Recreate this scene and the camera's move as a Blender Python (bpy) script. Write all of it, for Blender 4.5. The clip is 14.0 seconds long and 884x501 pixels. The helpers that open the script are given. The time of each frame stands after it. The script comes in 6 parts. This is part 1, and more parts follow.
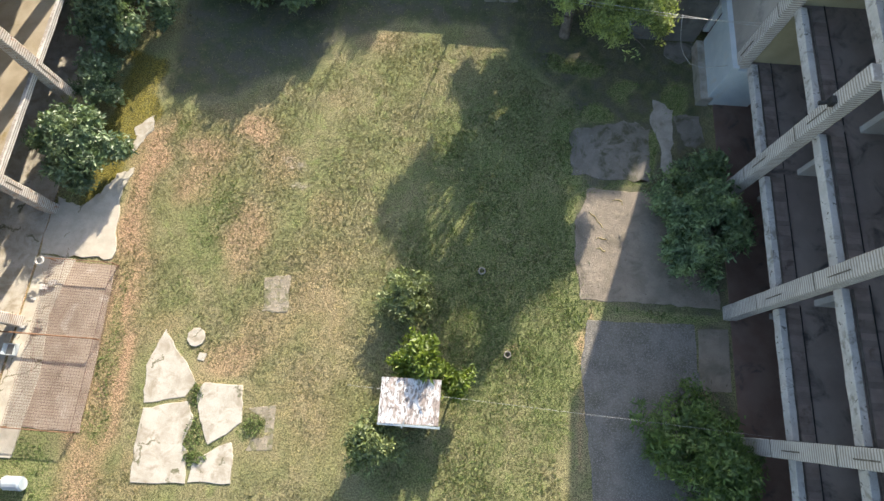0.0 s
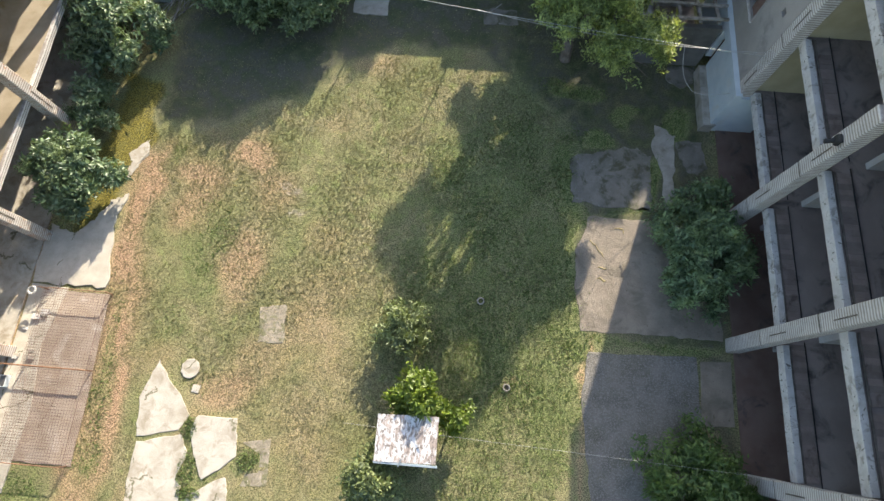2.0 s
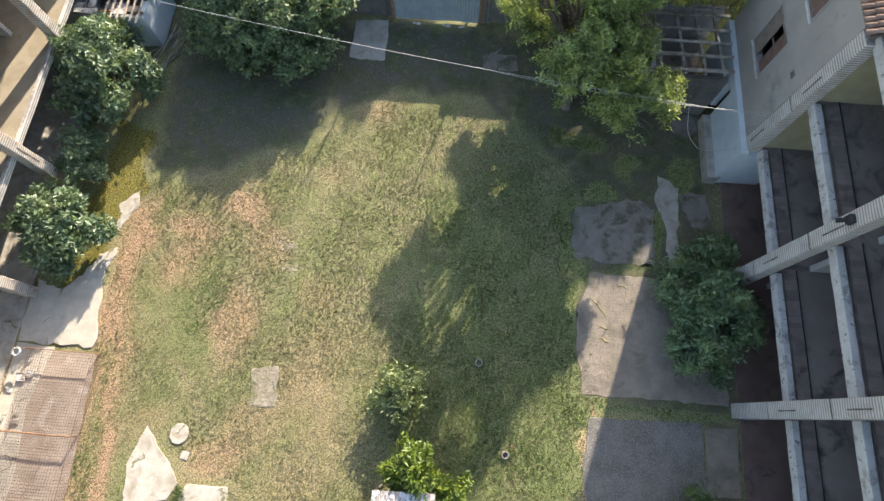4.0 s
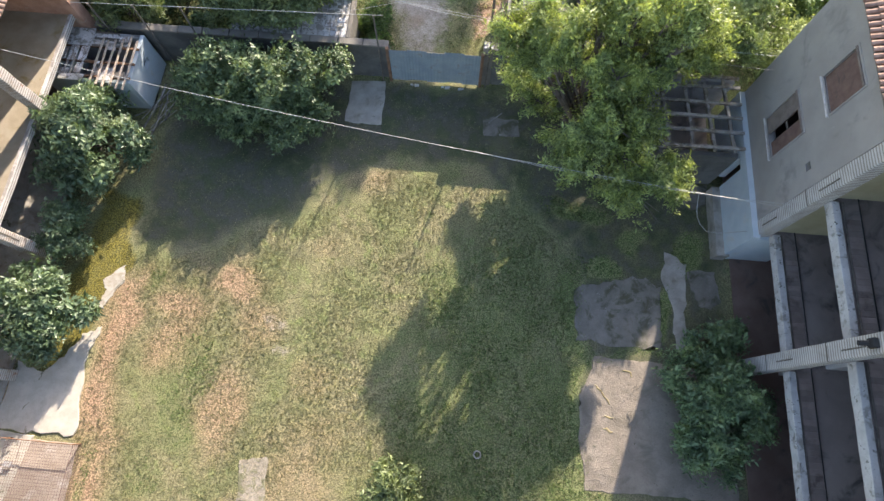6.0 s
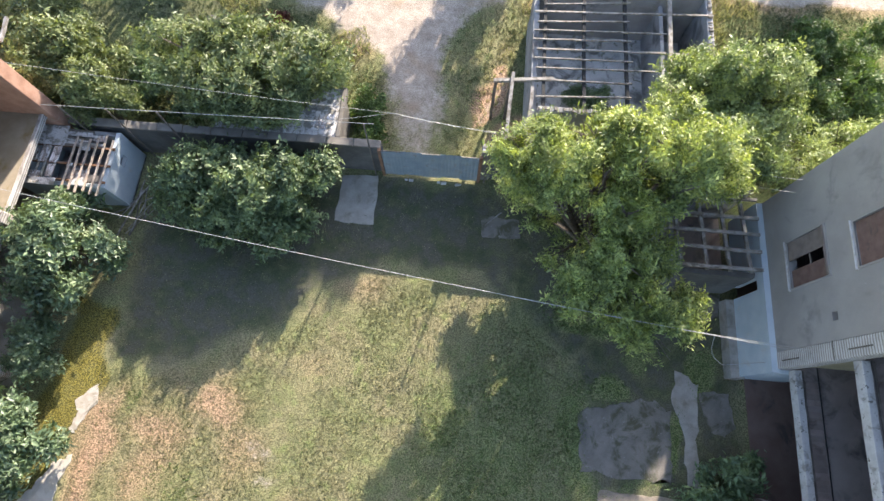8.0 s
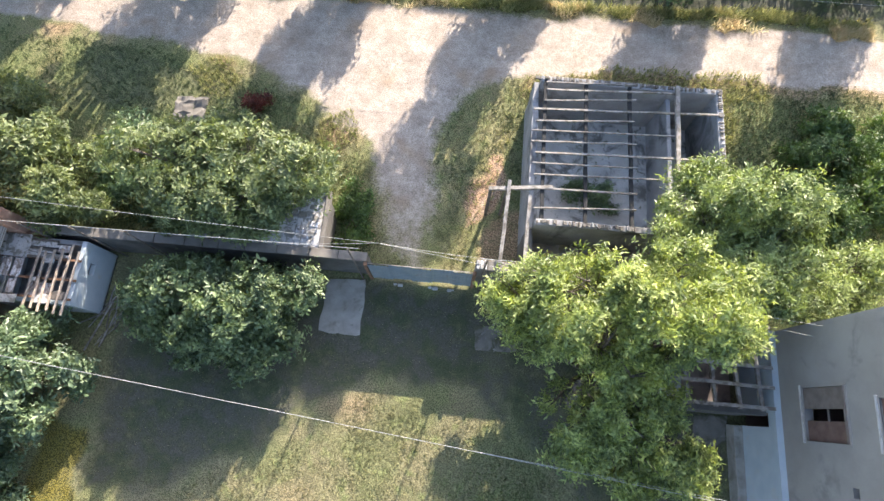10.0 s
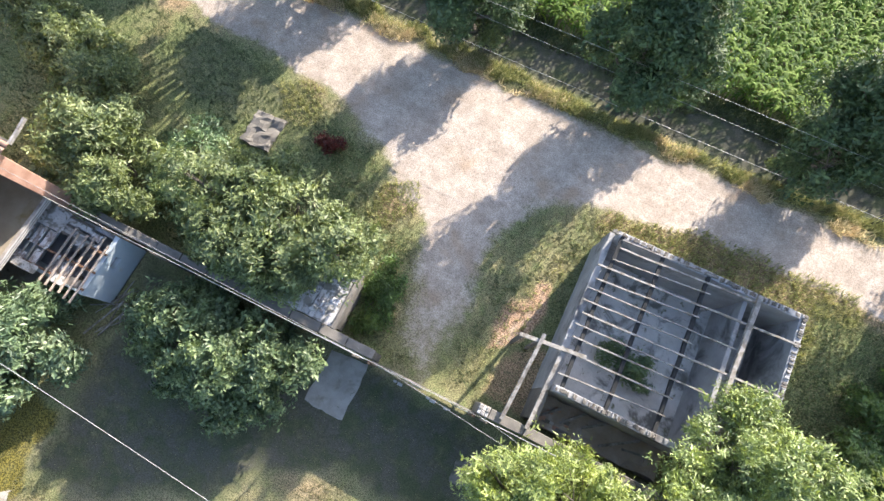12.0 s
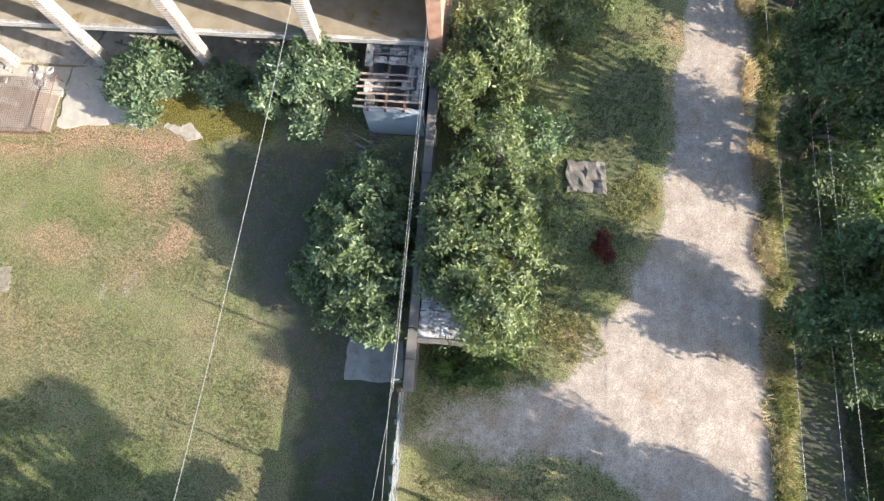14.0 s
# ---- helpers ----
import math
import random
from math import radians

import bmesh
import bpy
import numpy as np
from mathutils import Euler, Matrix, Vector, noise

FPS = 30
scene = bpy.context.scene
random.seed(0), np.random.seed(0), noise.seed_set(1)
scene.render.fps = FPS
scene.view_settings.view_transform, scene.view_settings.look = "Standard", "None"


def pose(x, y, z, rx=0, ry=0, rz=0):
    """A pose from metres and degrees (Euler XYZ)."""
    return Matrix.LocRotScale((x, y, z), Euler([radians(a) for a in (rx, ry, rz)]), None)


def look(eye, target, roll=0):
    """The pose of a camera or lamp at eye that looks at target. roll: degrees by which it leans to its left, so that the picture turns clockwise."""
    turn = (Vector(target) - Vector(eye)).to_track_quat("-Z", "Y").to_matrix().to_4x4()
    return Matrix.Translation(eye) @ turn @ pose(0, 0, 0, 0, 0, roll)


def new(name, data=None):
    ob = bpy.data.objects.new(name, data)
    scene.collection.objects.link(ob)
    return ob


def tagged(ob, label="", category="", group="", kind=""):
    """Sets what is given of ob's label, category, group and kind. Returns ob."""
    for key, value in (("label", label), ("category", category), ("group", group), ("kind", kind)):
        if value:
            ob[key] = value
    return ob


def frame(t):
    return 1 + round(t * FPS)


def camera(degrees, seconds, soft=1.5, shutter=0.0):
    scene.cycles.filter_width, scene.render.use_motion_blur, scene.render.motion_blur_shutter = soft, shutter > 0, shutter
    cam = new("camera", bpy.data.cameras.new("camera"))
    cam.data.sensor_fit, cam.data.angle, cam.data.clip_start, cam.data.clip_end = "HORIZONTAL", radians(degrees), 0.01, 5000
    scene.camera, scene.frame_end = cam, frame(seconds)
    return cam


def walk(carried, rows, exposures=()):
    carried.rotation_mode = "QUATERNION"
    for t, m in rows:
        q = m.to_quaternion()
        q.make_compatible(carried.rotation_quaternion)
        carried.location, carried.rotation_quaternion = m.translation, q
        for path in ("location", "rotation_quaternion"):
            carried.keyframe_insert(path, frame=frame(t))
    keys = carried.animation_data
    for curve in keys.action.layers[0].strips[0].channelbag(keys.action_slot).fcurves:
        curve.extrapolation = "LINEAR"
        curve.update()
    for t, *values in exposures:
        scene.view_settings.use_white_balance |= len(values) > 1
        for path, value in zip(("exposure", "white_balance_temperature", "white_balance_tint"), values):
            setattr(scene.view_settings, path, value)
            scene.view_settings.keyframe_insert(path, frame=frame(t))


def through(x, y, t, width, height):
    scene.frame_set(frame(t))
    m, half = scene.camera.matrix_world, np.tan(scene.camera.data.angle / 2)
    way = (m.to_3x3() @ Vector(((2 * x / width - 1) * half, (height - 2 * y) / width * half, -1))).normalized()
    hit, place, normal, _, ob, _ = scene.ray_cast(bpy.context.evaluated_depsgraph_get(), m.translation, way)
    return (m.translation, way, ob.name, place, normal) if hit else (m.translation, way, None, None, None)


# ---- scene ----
cam = camera(79.7, 14.0)
PATH = [
    (0, (0.489, -0.798, 23.430), (0.440, -0.217, 21.517), -0.42),
    (0.5, (0.482, -0.631, 23.396), (0.434, -0.043, 21.485), -0.23),
    (1, (0.487, -0.255, 23.438), (0.438, 0.326, 21.525), -0.37),
    (1.5, (0.497, 0.055, 23.427), (0.446, 0.642, 21.515), -0.46),
    (2, (0.493, 0.498, 23.456), (0.441, 1.086, 21.546), -0.48),
    (2.5, (0.449, 0.997, 23.458), (0.401, 1.594, 21.550), -0.06),
    (5, (0.414, 4.759, 23.613), (0.355, 5.357, 21.705), -0.78),
    (5.5, (0.377, 5.652, 23.630), (0.317, 6.251, 21.723), -0.82),
    (6, (0.236, 6.768, 23.650), (0.180, 7.372, 21.744), -0.32),
    (6.5, (0.243, 8.028, 23.701), (0.182, 8.631, 21.795), -0.73),
    (7, (0.147, 9.428, 23.730), (0.087, 10.032, 21.824), -0.62),
    (7.5, (0.080, 10.754, 23.701), (0.021, 11.360, 21.796), -0.56),
    (8, (0.006, 12.158, 23.698), (-0.053, 12.762, 21.793), -0.44),
    (10.5, (-0.265, 19.474, 23.869), (-0.309, 20.032, 21.949), 0.88),
    (11, (-0.296, 20.996, 23.904), (-0.376, 21.547, 21.983), 1.00),
    (11.5, (-0.590, 22.234, 24.005), (-0.718, 22.766, 22.082), 2.22),
    (12, (-1.095, 23.380, 24.006), (-1.294, 23.864, 22.075), 3.81),
    (12.5, (-1.875, 24.081, 23.909), (-2.132, 24.512, 21.973), 6.02),
    (13, (-2.631, 25.001, 23.910), (-2.990, 25.300, 21.966), 1.84),
    (13.5, (-3.397, 25.345, 23.604), (-3.851, 25.461, 21.660), -2.48),
    (14, (-4.266, 25.625, 23.600), (-4.752, 25.531, 21.663), -6.82),
]
walk(cam, [(t, look(eye, target, roll)) for t, eye, target, roll in PATH], [(0.0, 1.54, 6900, 10), (2.5, 1.58, 6900, 10), (6.5, 1.74, 6650, 15), (8.0, 1.80, 6550, 15), (10.5, 1.89, 6480, 15), (12.0, 1.80, 6300, 14), (13.0, 1.68, 6300, 11), (14.0, 1.54, 6350, 12)])

# ---- world, sun ----
SUN_TO = Vector((0.645, 2.16, 1.0)).normalized()
SUN_ELEV = math.asin(SUN_TO.z)
SUN_ROT = math.atan2(SUN_TO.x, SUN_TO.y)
world = bpy.data.worlds.new("sky")
scene.world = world
world.use_nodes = True
_nt = world.node_tree
_sky = _nt.nodes.new("ShaderNodeTexSky")
_sky.sky_type = "NISHITA"
_sky.sun_disc = False
_sky.sun_elevation = SUN_ELEV
_sky.sun_rotation = SUN_ROT
_sky.air_density = 1.0
_sky.dust_density = 1.5
_bg = _nt.nodes["Background"]
_bg.inputs["Strength"].default_value = 0.138
_nt.links.new(_sky.outputs["Color"], _bg.inputs["Color"])
_sun = bpy.data.lights.new("sun", "SUN")
_sun.energy = 4.25
_sun.angle = radians(0.55)
_sun.color = (1.0, 0.915, 0.785)
sun = new("sun", _sun)
sun.matrix_world = look((20, 60, 45), Vector((20, 60, 45)) - SUN_TO)


# ---- materials ----
def nodes_of(name):
    m = bpy.data.materials.new(name)
    m.use_nodes = True
    nt = m.node_tree
    return m, nt, nt.nodes["Principled BSDF"]


def add(nt, kind, **values):
    n = nt.nodes.new(kind)
    for k, v in values.items():
        n.inputs[k.replace("_", " ")].default_value = v
    return n


def rgb(c):
    return (c[0], c[1], c[2], 1.0)


def noise_tex(nt, vec, scale, detail=5.0, rough=0.6, distort=0.0):
    n = add(nt, "ShaderNodeTexNoise", Scale=scale, Detail=detail, Roughness=rough, Distortion=distort)
    if vec is not None:
        nt.links.new(vec, n.inputs["Vector"])
    return n.outputs["Fac"]


def ramp(nt, fac, lo, hi):
    n = nt.nodes.new("ShaderNodeMapRange")
    n.interpolation_type = "SMOOTHSTEP"
    n.inputs["From Min"].default_value = lo
    n.inputs["From Max"].default_value = hi
    nt.links.new(fac, n.inputs["Value"])
    return n.outputs["Result"]


def mix(nt, fac, a, b, mode="MIX"):
    n = nt.nodes.new("ShaderNodeMix")
    n.data_type = "RGBA"
    n.blend_type = mode
    for sock, val in ((n.inputs[0], fac), (n.inputs[6], a), (n.inputs[7], b)):
        if isinstance(val, (int, float)):
            sock.default_value = val
        elif isinstance(val, (tuple, list)):
            sock.default_value = rgb(val)
        else:
            nt.links.new(val, sock)
    return n.outputs[2]


def maths(nt, op, a, b=0.0):
    n = nt.nodes.new("ShaderNodeMath")
    n.operation = op
    for i, v in enumerate((a, b)):
        if isinstance(v, (int, float)):
            n.inputs[i].default_value = v
        else:
            nt.links.new(v, n.inputs[i])
    return n.outputs[0]


def bump(nt, bsdf, height, strength, distance):
    n = add(nt, "ShaderNodeBump", Strength=strength, Distance=distance)
    nt.links.new(height, n.inputs["Height"])
    nt.links.new(n.outputs["Normal"], bsdf.inputs["Normal"])


def place(nt):
    return nt.nodes.new("ShaderNodeNewGeometry").outputs["Position"]


def surface(name, c1, c2, scale=6.0, rough=0.85, grain=60.0, relief=0.3, depth=0.02, stain=None, stain_at=(0.55, 0.7), stain_scale=1.2,
            wear=None, wear_at=(0.62, 0.68), wear_scale=9.0, metal=0.0, per_piece=0.0, cracks=0.0, courses=0.0, stretch=None):
    """Two tones at a coarse scale, a fine grain, stains with soft edges and worn spots with hard ones."""
    m, nt, b = nodes_of(name)
    p = place(nt)
    if stretch:
        mul = nt.nodes.new("ShaderNodeVectorMath")
        mul.operation = "MULTIPLY"
        nt.links.new(p, mul.inputs[0])
        mul.inputs[1].default_value = stretch
        p = mul.outputs[0]
    col = mix(nt, ramp(nt, noise_tex(nt, p, scale), 0.3, 0.7), c1, c2)
    fine = noise_tex(nt, p, grain, 3.0, 0.7)
    col = mix(nt, 0.5, col, mix(nt, fine, (0.45, 0.45, 0.45), (1.0, 1.0, 1.0)), "MULTIPLY")
    col = mix(nt, 0.35, col, mix(nt, fine, (0.9, 0.9, 0.9), (1.5, 1.5, 1.5)), "MULTIPLY")
    if stain:
        col = mix(nt, ramp(nt, noise_tex(nt, p, stain_scale, 6.0, 0.65, 0.6), *stain_at), col, stain)
    if wear:
        col = mix(nt, ramp(nt, noise_tex(nt, p, wear_scale, 6.0, 0.7, 0.3), *wear_at), col, wear)
    if cracks:
        warp = add(nt, "ShaderNodeVectorMath")
        warp.operation = "ADD"
        nn = add(nt, "ShaderNodeTexNoise", Scale=1.6, Detail=4.0)
        nt.links.new(p, nn.inputs["Vector"])
        nt.links.new(p, warp.inputs[0])
        nt.links.new(nn.outputs["Color"], warp.inputs[1])
        vor = add(nt, "ShaderNodeTexVoronoi", Scale=cracks)
        vor.feature = "DISTANCE_TO_EDGE"
        nt.links.new(warp.outputs[0], vor.inputs["Vector"])
        line = maths(nt, "ADD", vor.outputs["Distance"], maths(nt, "MAXIMUM", maths(nt, "MULTIPLY", maths(nt, "SUBTRACT", noise_tex(nt, p, 0.9), 0.47), 0.6), 0.0))
        col = mix(nt, ramp(nt, line, 0.0, 0.012), (0.13, 0.125, 0.07), col)
    if courses:
        sep = nt.nodes.new("ShaderNodeSeparateXYZ")
        nt.links.new(p, sep.inputs[0])
        z = maths(nt, "ADD", sep.outputs[2], maths(nt, "MULTIPLY", noise_tex(nt, p, 6.0), 0.05))
        saw = maths(nt, "FRACT", maths(nt, "MULTIPLY", z, 1.0 / courses))
        gap = maths(nt, "MULTIPLY", ramp(nt, maths(nt, "ABSOLUTE", maths(nt, "SUBTRACT", saw, 0.5)), 0.14, 0.40), 0.9)
        col = mix(nt, gap, col, mix(nt, 1.0, col, (0.45, 0.42, 0.40), "MULTIPLY"))
    if per_piece:
        info = nt.nodes.new("ShaderNodeObjectInfo").outputs["Random"]
        n = nt.nodes.new("ShaderNodeHueSaturation")
        v = maths(nt, "MULTIPLY_ADD", info, per_piece)
        nt.nodes[-1].inputs[2].default_value = 1.0 - per_piece / 2
        nt.links.new(v, n.inputs["Value"])
        nt.links.new(col, n.inputs["Color"])
        col = n.outputs["Color"]
    nt.links.new(col, b.inputs["Base Color"])
    b.inputs["Roughness"].default_value = rough
    b.inputs["Metallic"].default_value = metal
    bump(nt, b, maths(nt, "ADD", fine, noise_tex(nt, p, scale * 2.5)), relief, depth)
    return m


def leaf_material(name, dark, light, tip, gloss=0.42, through=0.35, clumpy=1.0):
    m, nt, b = nodes_of(name)
    g = nt.nodes.new("ShaderNodeNewGeometry")
    rnd = g.outputs["Random Per Island"]
    col = mix(nt, ramp(nt, rnd, 0.0, 1.0), dark, light)
    col = mix(nt, ramp(nt, noise_tex(nt, g.outputs["Position"], 0.9, 3.0), 0.5, 0.72), col, tip)
    col = mix(nt, clumpy, col, mix(nt, ramp(nt, noise_tex(nt, g.outputs["Position"], 1.5, 3.0), 0.36, 0.62), (0.66, 0.70, 0.72), (1.18, 1.17, 1.12)), "MULTIPLY")
    nt.links.new(col, b.inputs["Base Color"])
    b.inputs["Roughness"].default_value = gloss
    t = nt.nodes.new("ShaderNodeBsdfTranslucent")
    nt.links.new(mix(nt, 1.0, col, (1.0, 1.0, 0.45 if clumpy > 0.9 else 0.85), "MULTIPLY"), t.inputs["Color"])
    s = nt.nodes.new("ShaderNodeMixShader")
    s.inputs[0].default_value = through
    nt.links.new(b.outputs[0], s.inputs[1])
    nt.links.new(t.outputs[0], s.inputs[2])
    nt.links.new(s.outputs[0], nt.nodes["Material Output"].inputs["Surface"])
    return m


def ground_material():
    m, nt, b = nodes_of("ground_cover")
    p = place(nt)
    at = nt.nodes.new("ShaderNodeAttribute")
    at.attribute_name = "cover"
    sp = nt.nodes.new("ShaderNodeSeparateColor")
    nt.links.new(at.outputs["Color"], sp.inputs[0])
    at2 = nt.nodes.new("ShaderNodeAttribute")
    at2.attribute_name = "cover_b"
    sp2 = nt.nodes.new("ShaderNodeSeparateColor")
    nt.links.new(at2.outputs["Color"], sp2.inputs[0])
    big = noise_tex(nt, p, 0.45, 3.0, 0.5, 0.4)
    mid = noise_tex(nt, p, 2.6, 6.0, 0.7)
    soft_mid = noise_tex(nt, p, 1.9, 2.0, 0.5)
    fine = noise_tex(nt, p, 17.0, 1.0, 0.5)
    vfine = noise_tex(nt, p, 44.0, 1.0, 0.6)
    grass = mix(nt, ramp(nt, big, 0.35, 0.65), (0.174, 0.180, 0.086), (0.228, 0.205, 0.116))
    grass = mix(nt, ramp(nt, soft_mid, 0.5, 0.8), grass, (0.195, 0.218, 0.090))

    def layer(base, amount, colour, soft=0.16, rim=None, ragged=0.5):
        f = maths(nt, "ADD", amount, maths(nt, "MULTIPLY", maths(nt, "SUBTRACT", rim or mid, 0.5), ragged))
        f = maths(nt, "ADD", f, maths(nt, "MULTIPLY", maths(nt, "SUBTRACT", fine, 0.5), 0.2))
        return mix(nt, ramp(nt, f, 0.5 - soft, 0.5 + soft), base, colour)

    dry = mix(nt, ramp(nt, fine, 0.3, 0.7), (0.270, 0.168, 0.110), (0.36, 0.235, 0.160))
    lush = mix(nt, ramp(nt, fine, 0.3, 0.7), (0.115, 0.148, 0.056), (0.165, 0.195, 0.080))
    soil = mix(nt, ramp(nt, fine, 0.3, 0.7), (0.27, 0.170, 0.105), (0.40, 0.270, 0.175))
    stone = add(nt, "ShaderNodeTexVoronoi", Scale=26.0)
    nt.links.new(p, stone.inputs["Vector"])
    gravel = mix(nt, ramp(nt, mid, 0.3, 0.7), (0.338, 0.294, 0.246), (0.430, 0.378, 0.324))
    gravel = mix(nt, 0.4, gravel, mix(nt, ramp(nt, stone.outputs["Distance"], 0.0, 0.55), (0.75, 0.74, 0.72), (1.35, 1.33, 1.3)), "MULTIPLY")
    gravel = mix(nt, ramp(nt, big, 0.55, 0.75), gravel, (0.39, 0.305, 0.225))
    moss = mix(nt, ramp(nt, fine, 0.3, 0.7), (0.078, 0.072, 0.017), (0.165, 0.142, 0.034))
    col = layer(grass, sp.outputs[1], mix(nt, 0.9, grass, dry), 0.40, soft_mid)
    col = layer(col, sp.outputs[2], lush, 0.40, soft_mid)
    col = layer(col, sp2.outputs[0], soil, 0.22)
    col = layer(col, sp2.outputs[1], moss, 0.2)
    col = mix(nt, 0.8, col, mix(nt, ramp(nt, fine, 0.38, 0.57), (0.50, 0.52, 0.50), (1.32, 1.30, 1.27)), "MULTIPLY")
    col = mix(nt, 0.7, col, mix(nt, ramp(nt, vfine, 0.36, 0.58), (0.50, 0.51, 0.50), (1.36, 1.34, 1.30)), "MULTIPLY")
    # dark tone for bare dirt by the building and for shade painted on grass
    dirt_shade = mix(nt, ramp(nt, soft_mid, 0.36, 0.66), (0.068, 0.070, 0.050), (0.100, 0.096, 0.073))
    dirt_shade = mix(nt, ramp(nt, noise_tex(nt, p, 0.8, 4.0, 0.6), 0.44, 0.62), dirt_shade, (0.066, 0.078, 0.040))
    col = layer(col, sp2.outputs[2], mix(nt, 0.5, dirt_shade, mix(nt, ramp(nt, fine, 0.36, 0.6), (0.55, 0.55, 0.55), (1.3, 1.3, 1.3)), "MULTIPLY"), 0.25, soft_mid)
    streak = nt.nodes.new("ShaderNodeVectorMath")
    streak.operation = "MULTIPLY"
    nt.links.new(p, streak.inputs[0])
    streak.inputs[1].default_value = (0.10, 1.0, 1.0)
    gravel = mix(nt, 0.28, gravel, mix(nt, ramp(nt, noise_tex(nt, streak.outputs[0], 1.5, 4.0, 0.6), 0.35, 0.65), (0.80, 0.77, 0.74), (1.12, 1.12, 1.12)), "MULTIPLY")
    gravel = mix(nt, 0.7, gravel, mix(nt, ramp(nt, noise_tex(nt, p, 0.8, 6.0, 0.7), 0.36, 0.66), (0.80, 0.765, 0.735), (1.13, 1.13, 1.14)), "MULTIPLY")
    gravel = mix(nt, 0.6, gravel, mix(nt, ramp(nt, noise_tex(nt, p, 6.0, 4.0, 0.75), 0.56, 0.68), (1.0, 1.0, 1.0), (0.62, 0.58, 0.54)), "MULTIPLY")
    gravel = mix(nt, 0.6, gravel, mix(nt, ramp(nt, fine, 0.34, 0.62), (0.68, 0.67, 0.66), (1.22, 1.22, 1.22)), "MULTIPLY")
    gravel = mix(nt, 0.5, gravel, mix(nt, ramp(nt, noise_tex(nt, p, 11.0, 2.0, 0.7), 0.60, 0.66), (1.0, 1.0, 1.0), (0.55, 0.52, 0.49)), "MULTIPLY")
    col = layer(col, sp.outputs[0], gravel, 0.30, None, 1.1)
    nt.links.new(col, b.inputs["Base Color"])
    b.inputs["Roughness"].default_value = 0.95
    b.inputs["Specular IOR Level"].default_value = 0.15
    bump(nt, b, maths(nt, "ADD", fine, maths(nt, "MULTIPLY", vfine, 0.6)), 0.5, 0.018)
    return m


M_GROUND = ground_material()
M_CONC = surface("weathered_concrete", (0.30, 0.275, 0.235), (0.40, 0.37, 0.32), 1.8, 0.9, 40, 0.4, 0.02, stain=(0.20, 0.18, 0.14), stain_at=(0.48, 0.72), wear=(0.14, 0.13, 0.085), wear_at=(0.64, 0.69), wear_scale=3.0)
M_CONC_PALE = surface("pale_concrete", (0.41, 0.372, 0.305), (0.53, 0.49, 0.425), 1.5, 0.9, 30, 0.6, 0.02, stain=(0.29, 0.25, 0.185), stain_at=(0.46, 0.70), stain_scale=1.7, wear=(0.20, 0.18, 0.12), wear_at=(0.66, 0.76), wear_scale=8.0, cracks=0.2)
M_CONC_GREY = surface("grey_concrete", (0.225, 0.188, 0.146), (0.315, 0.265, 0.208), 1.1, 0.92, 22, 0.9, 0.03, stain=(0.155, 0.132, 0.10), stain_at=(0.46, 0.72), stain_scale=0.9, wear=(0.11, 0.10, 0.065), wear_at=(0.60, 0.70), wear_scale=4.5)
# darker base than grey_concrete, with green moss patches
M_CONC_MOSSY = surface("mossy_grey_concrete", (0.160, 0.145, 0.122), (0.235, 0.212, 0.180), 1.4, 0.92, 30, 0.8, 0.02, stain=(0.085, 0.085, 0.048), stain_at=(0.48, 0.64), stain_scale=1.3, wear=(0.29, 0.265, 0.23), wear_at=(0.60, 0.70), wear_scale=4.0)
M_TERRACE = surface("sunlit_terrace_concrete", (0.43, 0.39, 0.32), (0.55, 0.505, 0.425), 1.5, 0.9, 30, 0.5, 0.02, stain=(0.36, 0.32, 0.26), stain_at=(0.52, 0.78), stain_scale=1.3, wear=(0.22, 0.20, 0.16), wear_at=(0.66, 0.74), wear_scale=6.0, cracks=0.3)
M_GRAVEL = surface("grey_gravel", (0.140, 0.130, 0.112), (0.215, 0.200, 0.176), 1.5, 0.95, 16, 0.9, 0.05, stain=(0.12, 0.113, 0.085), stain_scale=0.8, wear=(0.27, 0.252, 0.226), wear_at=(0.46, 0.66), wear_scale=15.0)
M_RENDER = surface("grey_render", (0.315, 0.290, 0.266), (0.375, 0.347, 0.320), 0.7, 0.9, 70, 0.15, 0.01, stain=(0.235, 0.22, 0.205), stain_scale=0.6, wear=(0.43, 0.42, 0.40), wear_at=(0.70, 0.72), wear_scale=3.5)
M_FIN = surface("white_pier_plaster", (0.52, 0.49, 0.455), (0.64, 0.61, 0.57), 2.0, 0.85, 50, 0.4, 0.02, stain=(0.44, 0.41, 0.37), stain_scale=1.6, wear=(0.30, 0.22, 0.17), wear_at=(0.66, 0.70), wear_scale=4.0, courses=0.11)
M_FIN_WEST = surface("worn_white_pier_plaster", (0.52, 0.48, 0.43), (0.64, 0.60, 0.55), 2.0, 0.85, 50, 0.5, 0.02, stain=(0.45, 0.36, 0.29), stain_at=(0.50, 0.68), stain_scale=1.6, wear=(0.42, 0.25, 0.18), wear_at=(0.58, 0.63), wear_scale=3.0, courses=0.11)
M_BEAM = surface("whitewashed_beam", (0.47, 0.45, 0.425), (0.60, 0.58, 0.555), 2.5, 0.9, 45, 0.5, 0.02, stain=(0.27, 0.25, 0.22), stain_at=(0.52, 0.66), stain_scale=2.2, wear=(0.16, 0.15, 0.13), wear_at=(0.60, 0.64), wear_scale=5.0)
M_FLOOR_DARK = surface("dirty_floor", (0.225, 0.180, 0.160), (0.295, 0.245, 0.220), 0.6, 0.9, 40, 0.2, 0.01, stain=(0.07, 0.062, 0.057), stain_at=(0.48, 0.70), stain_scale=0.8)
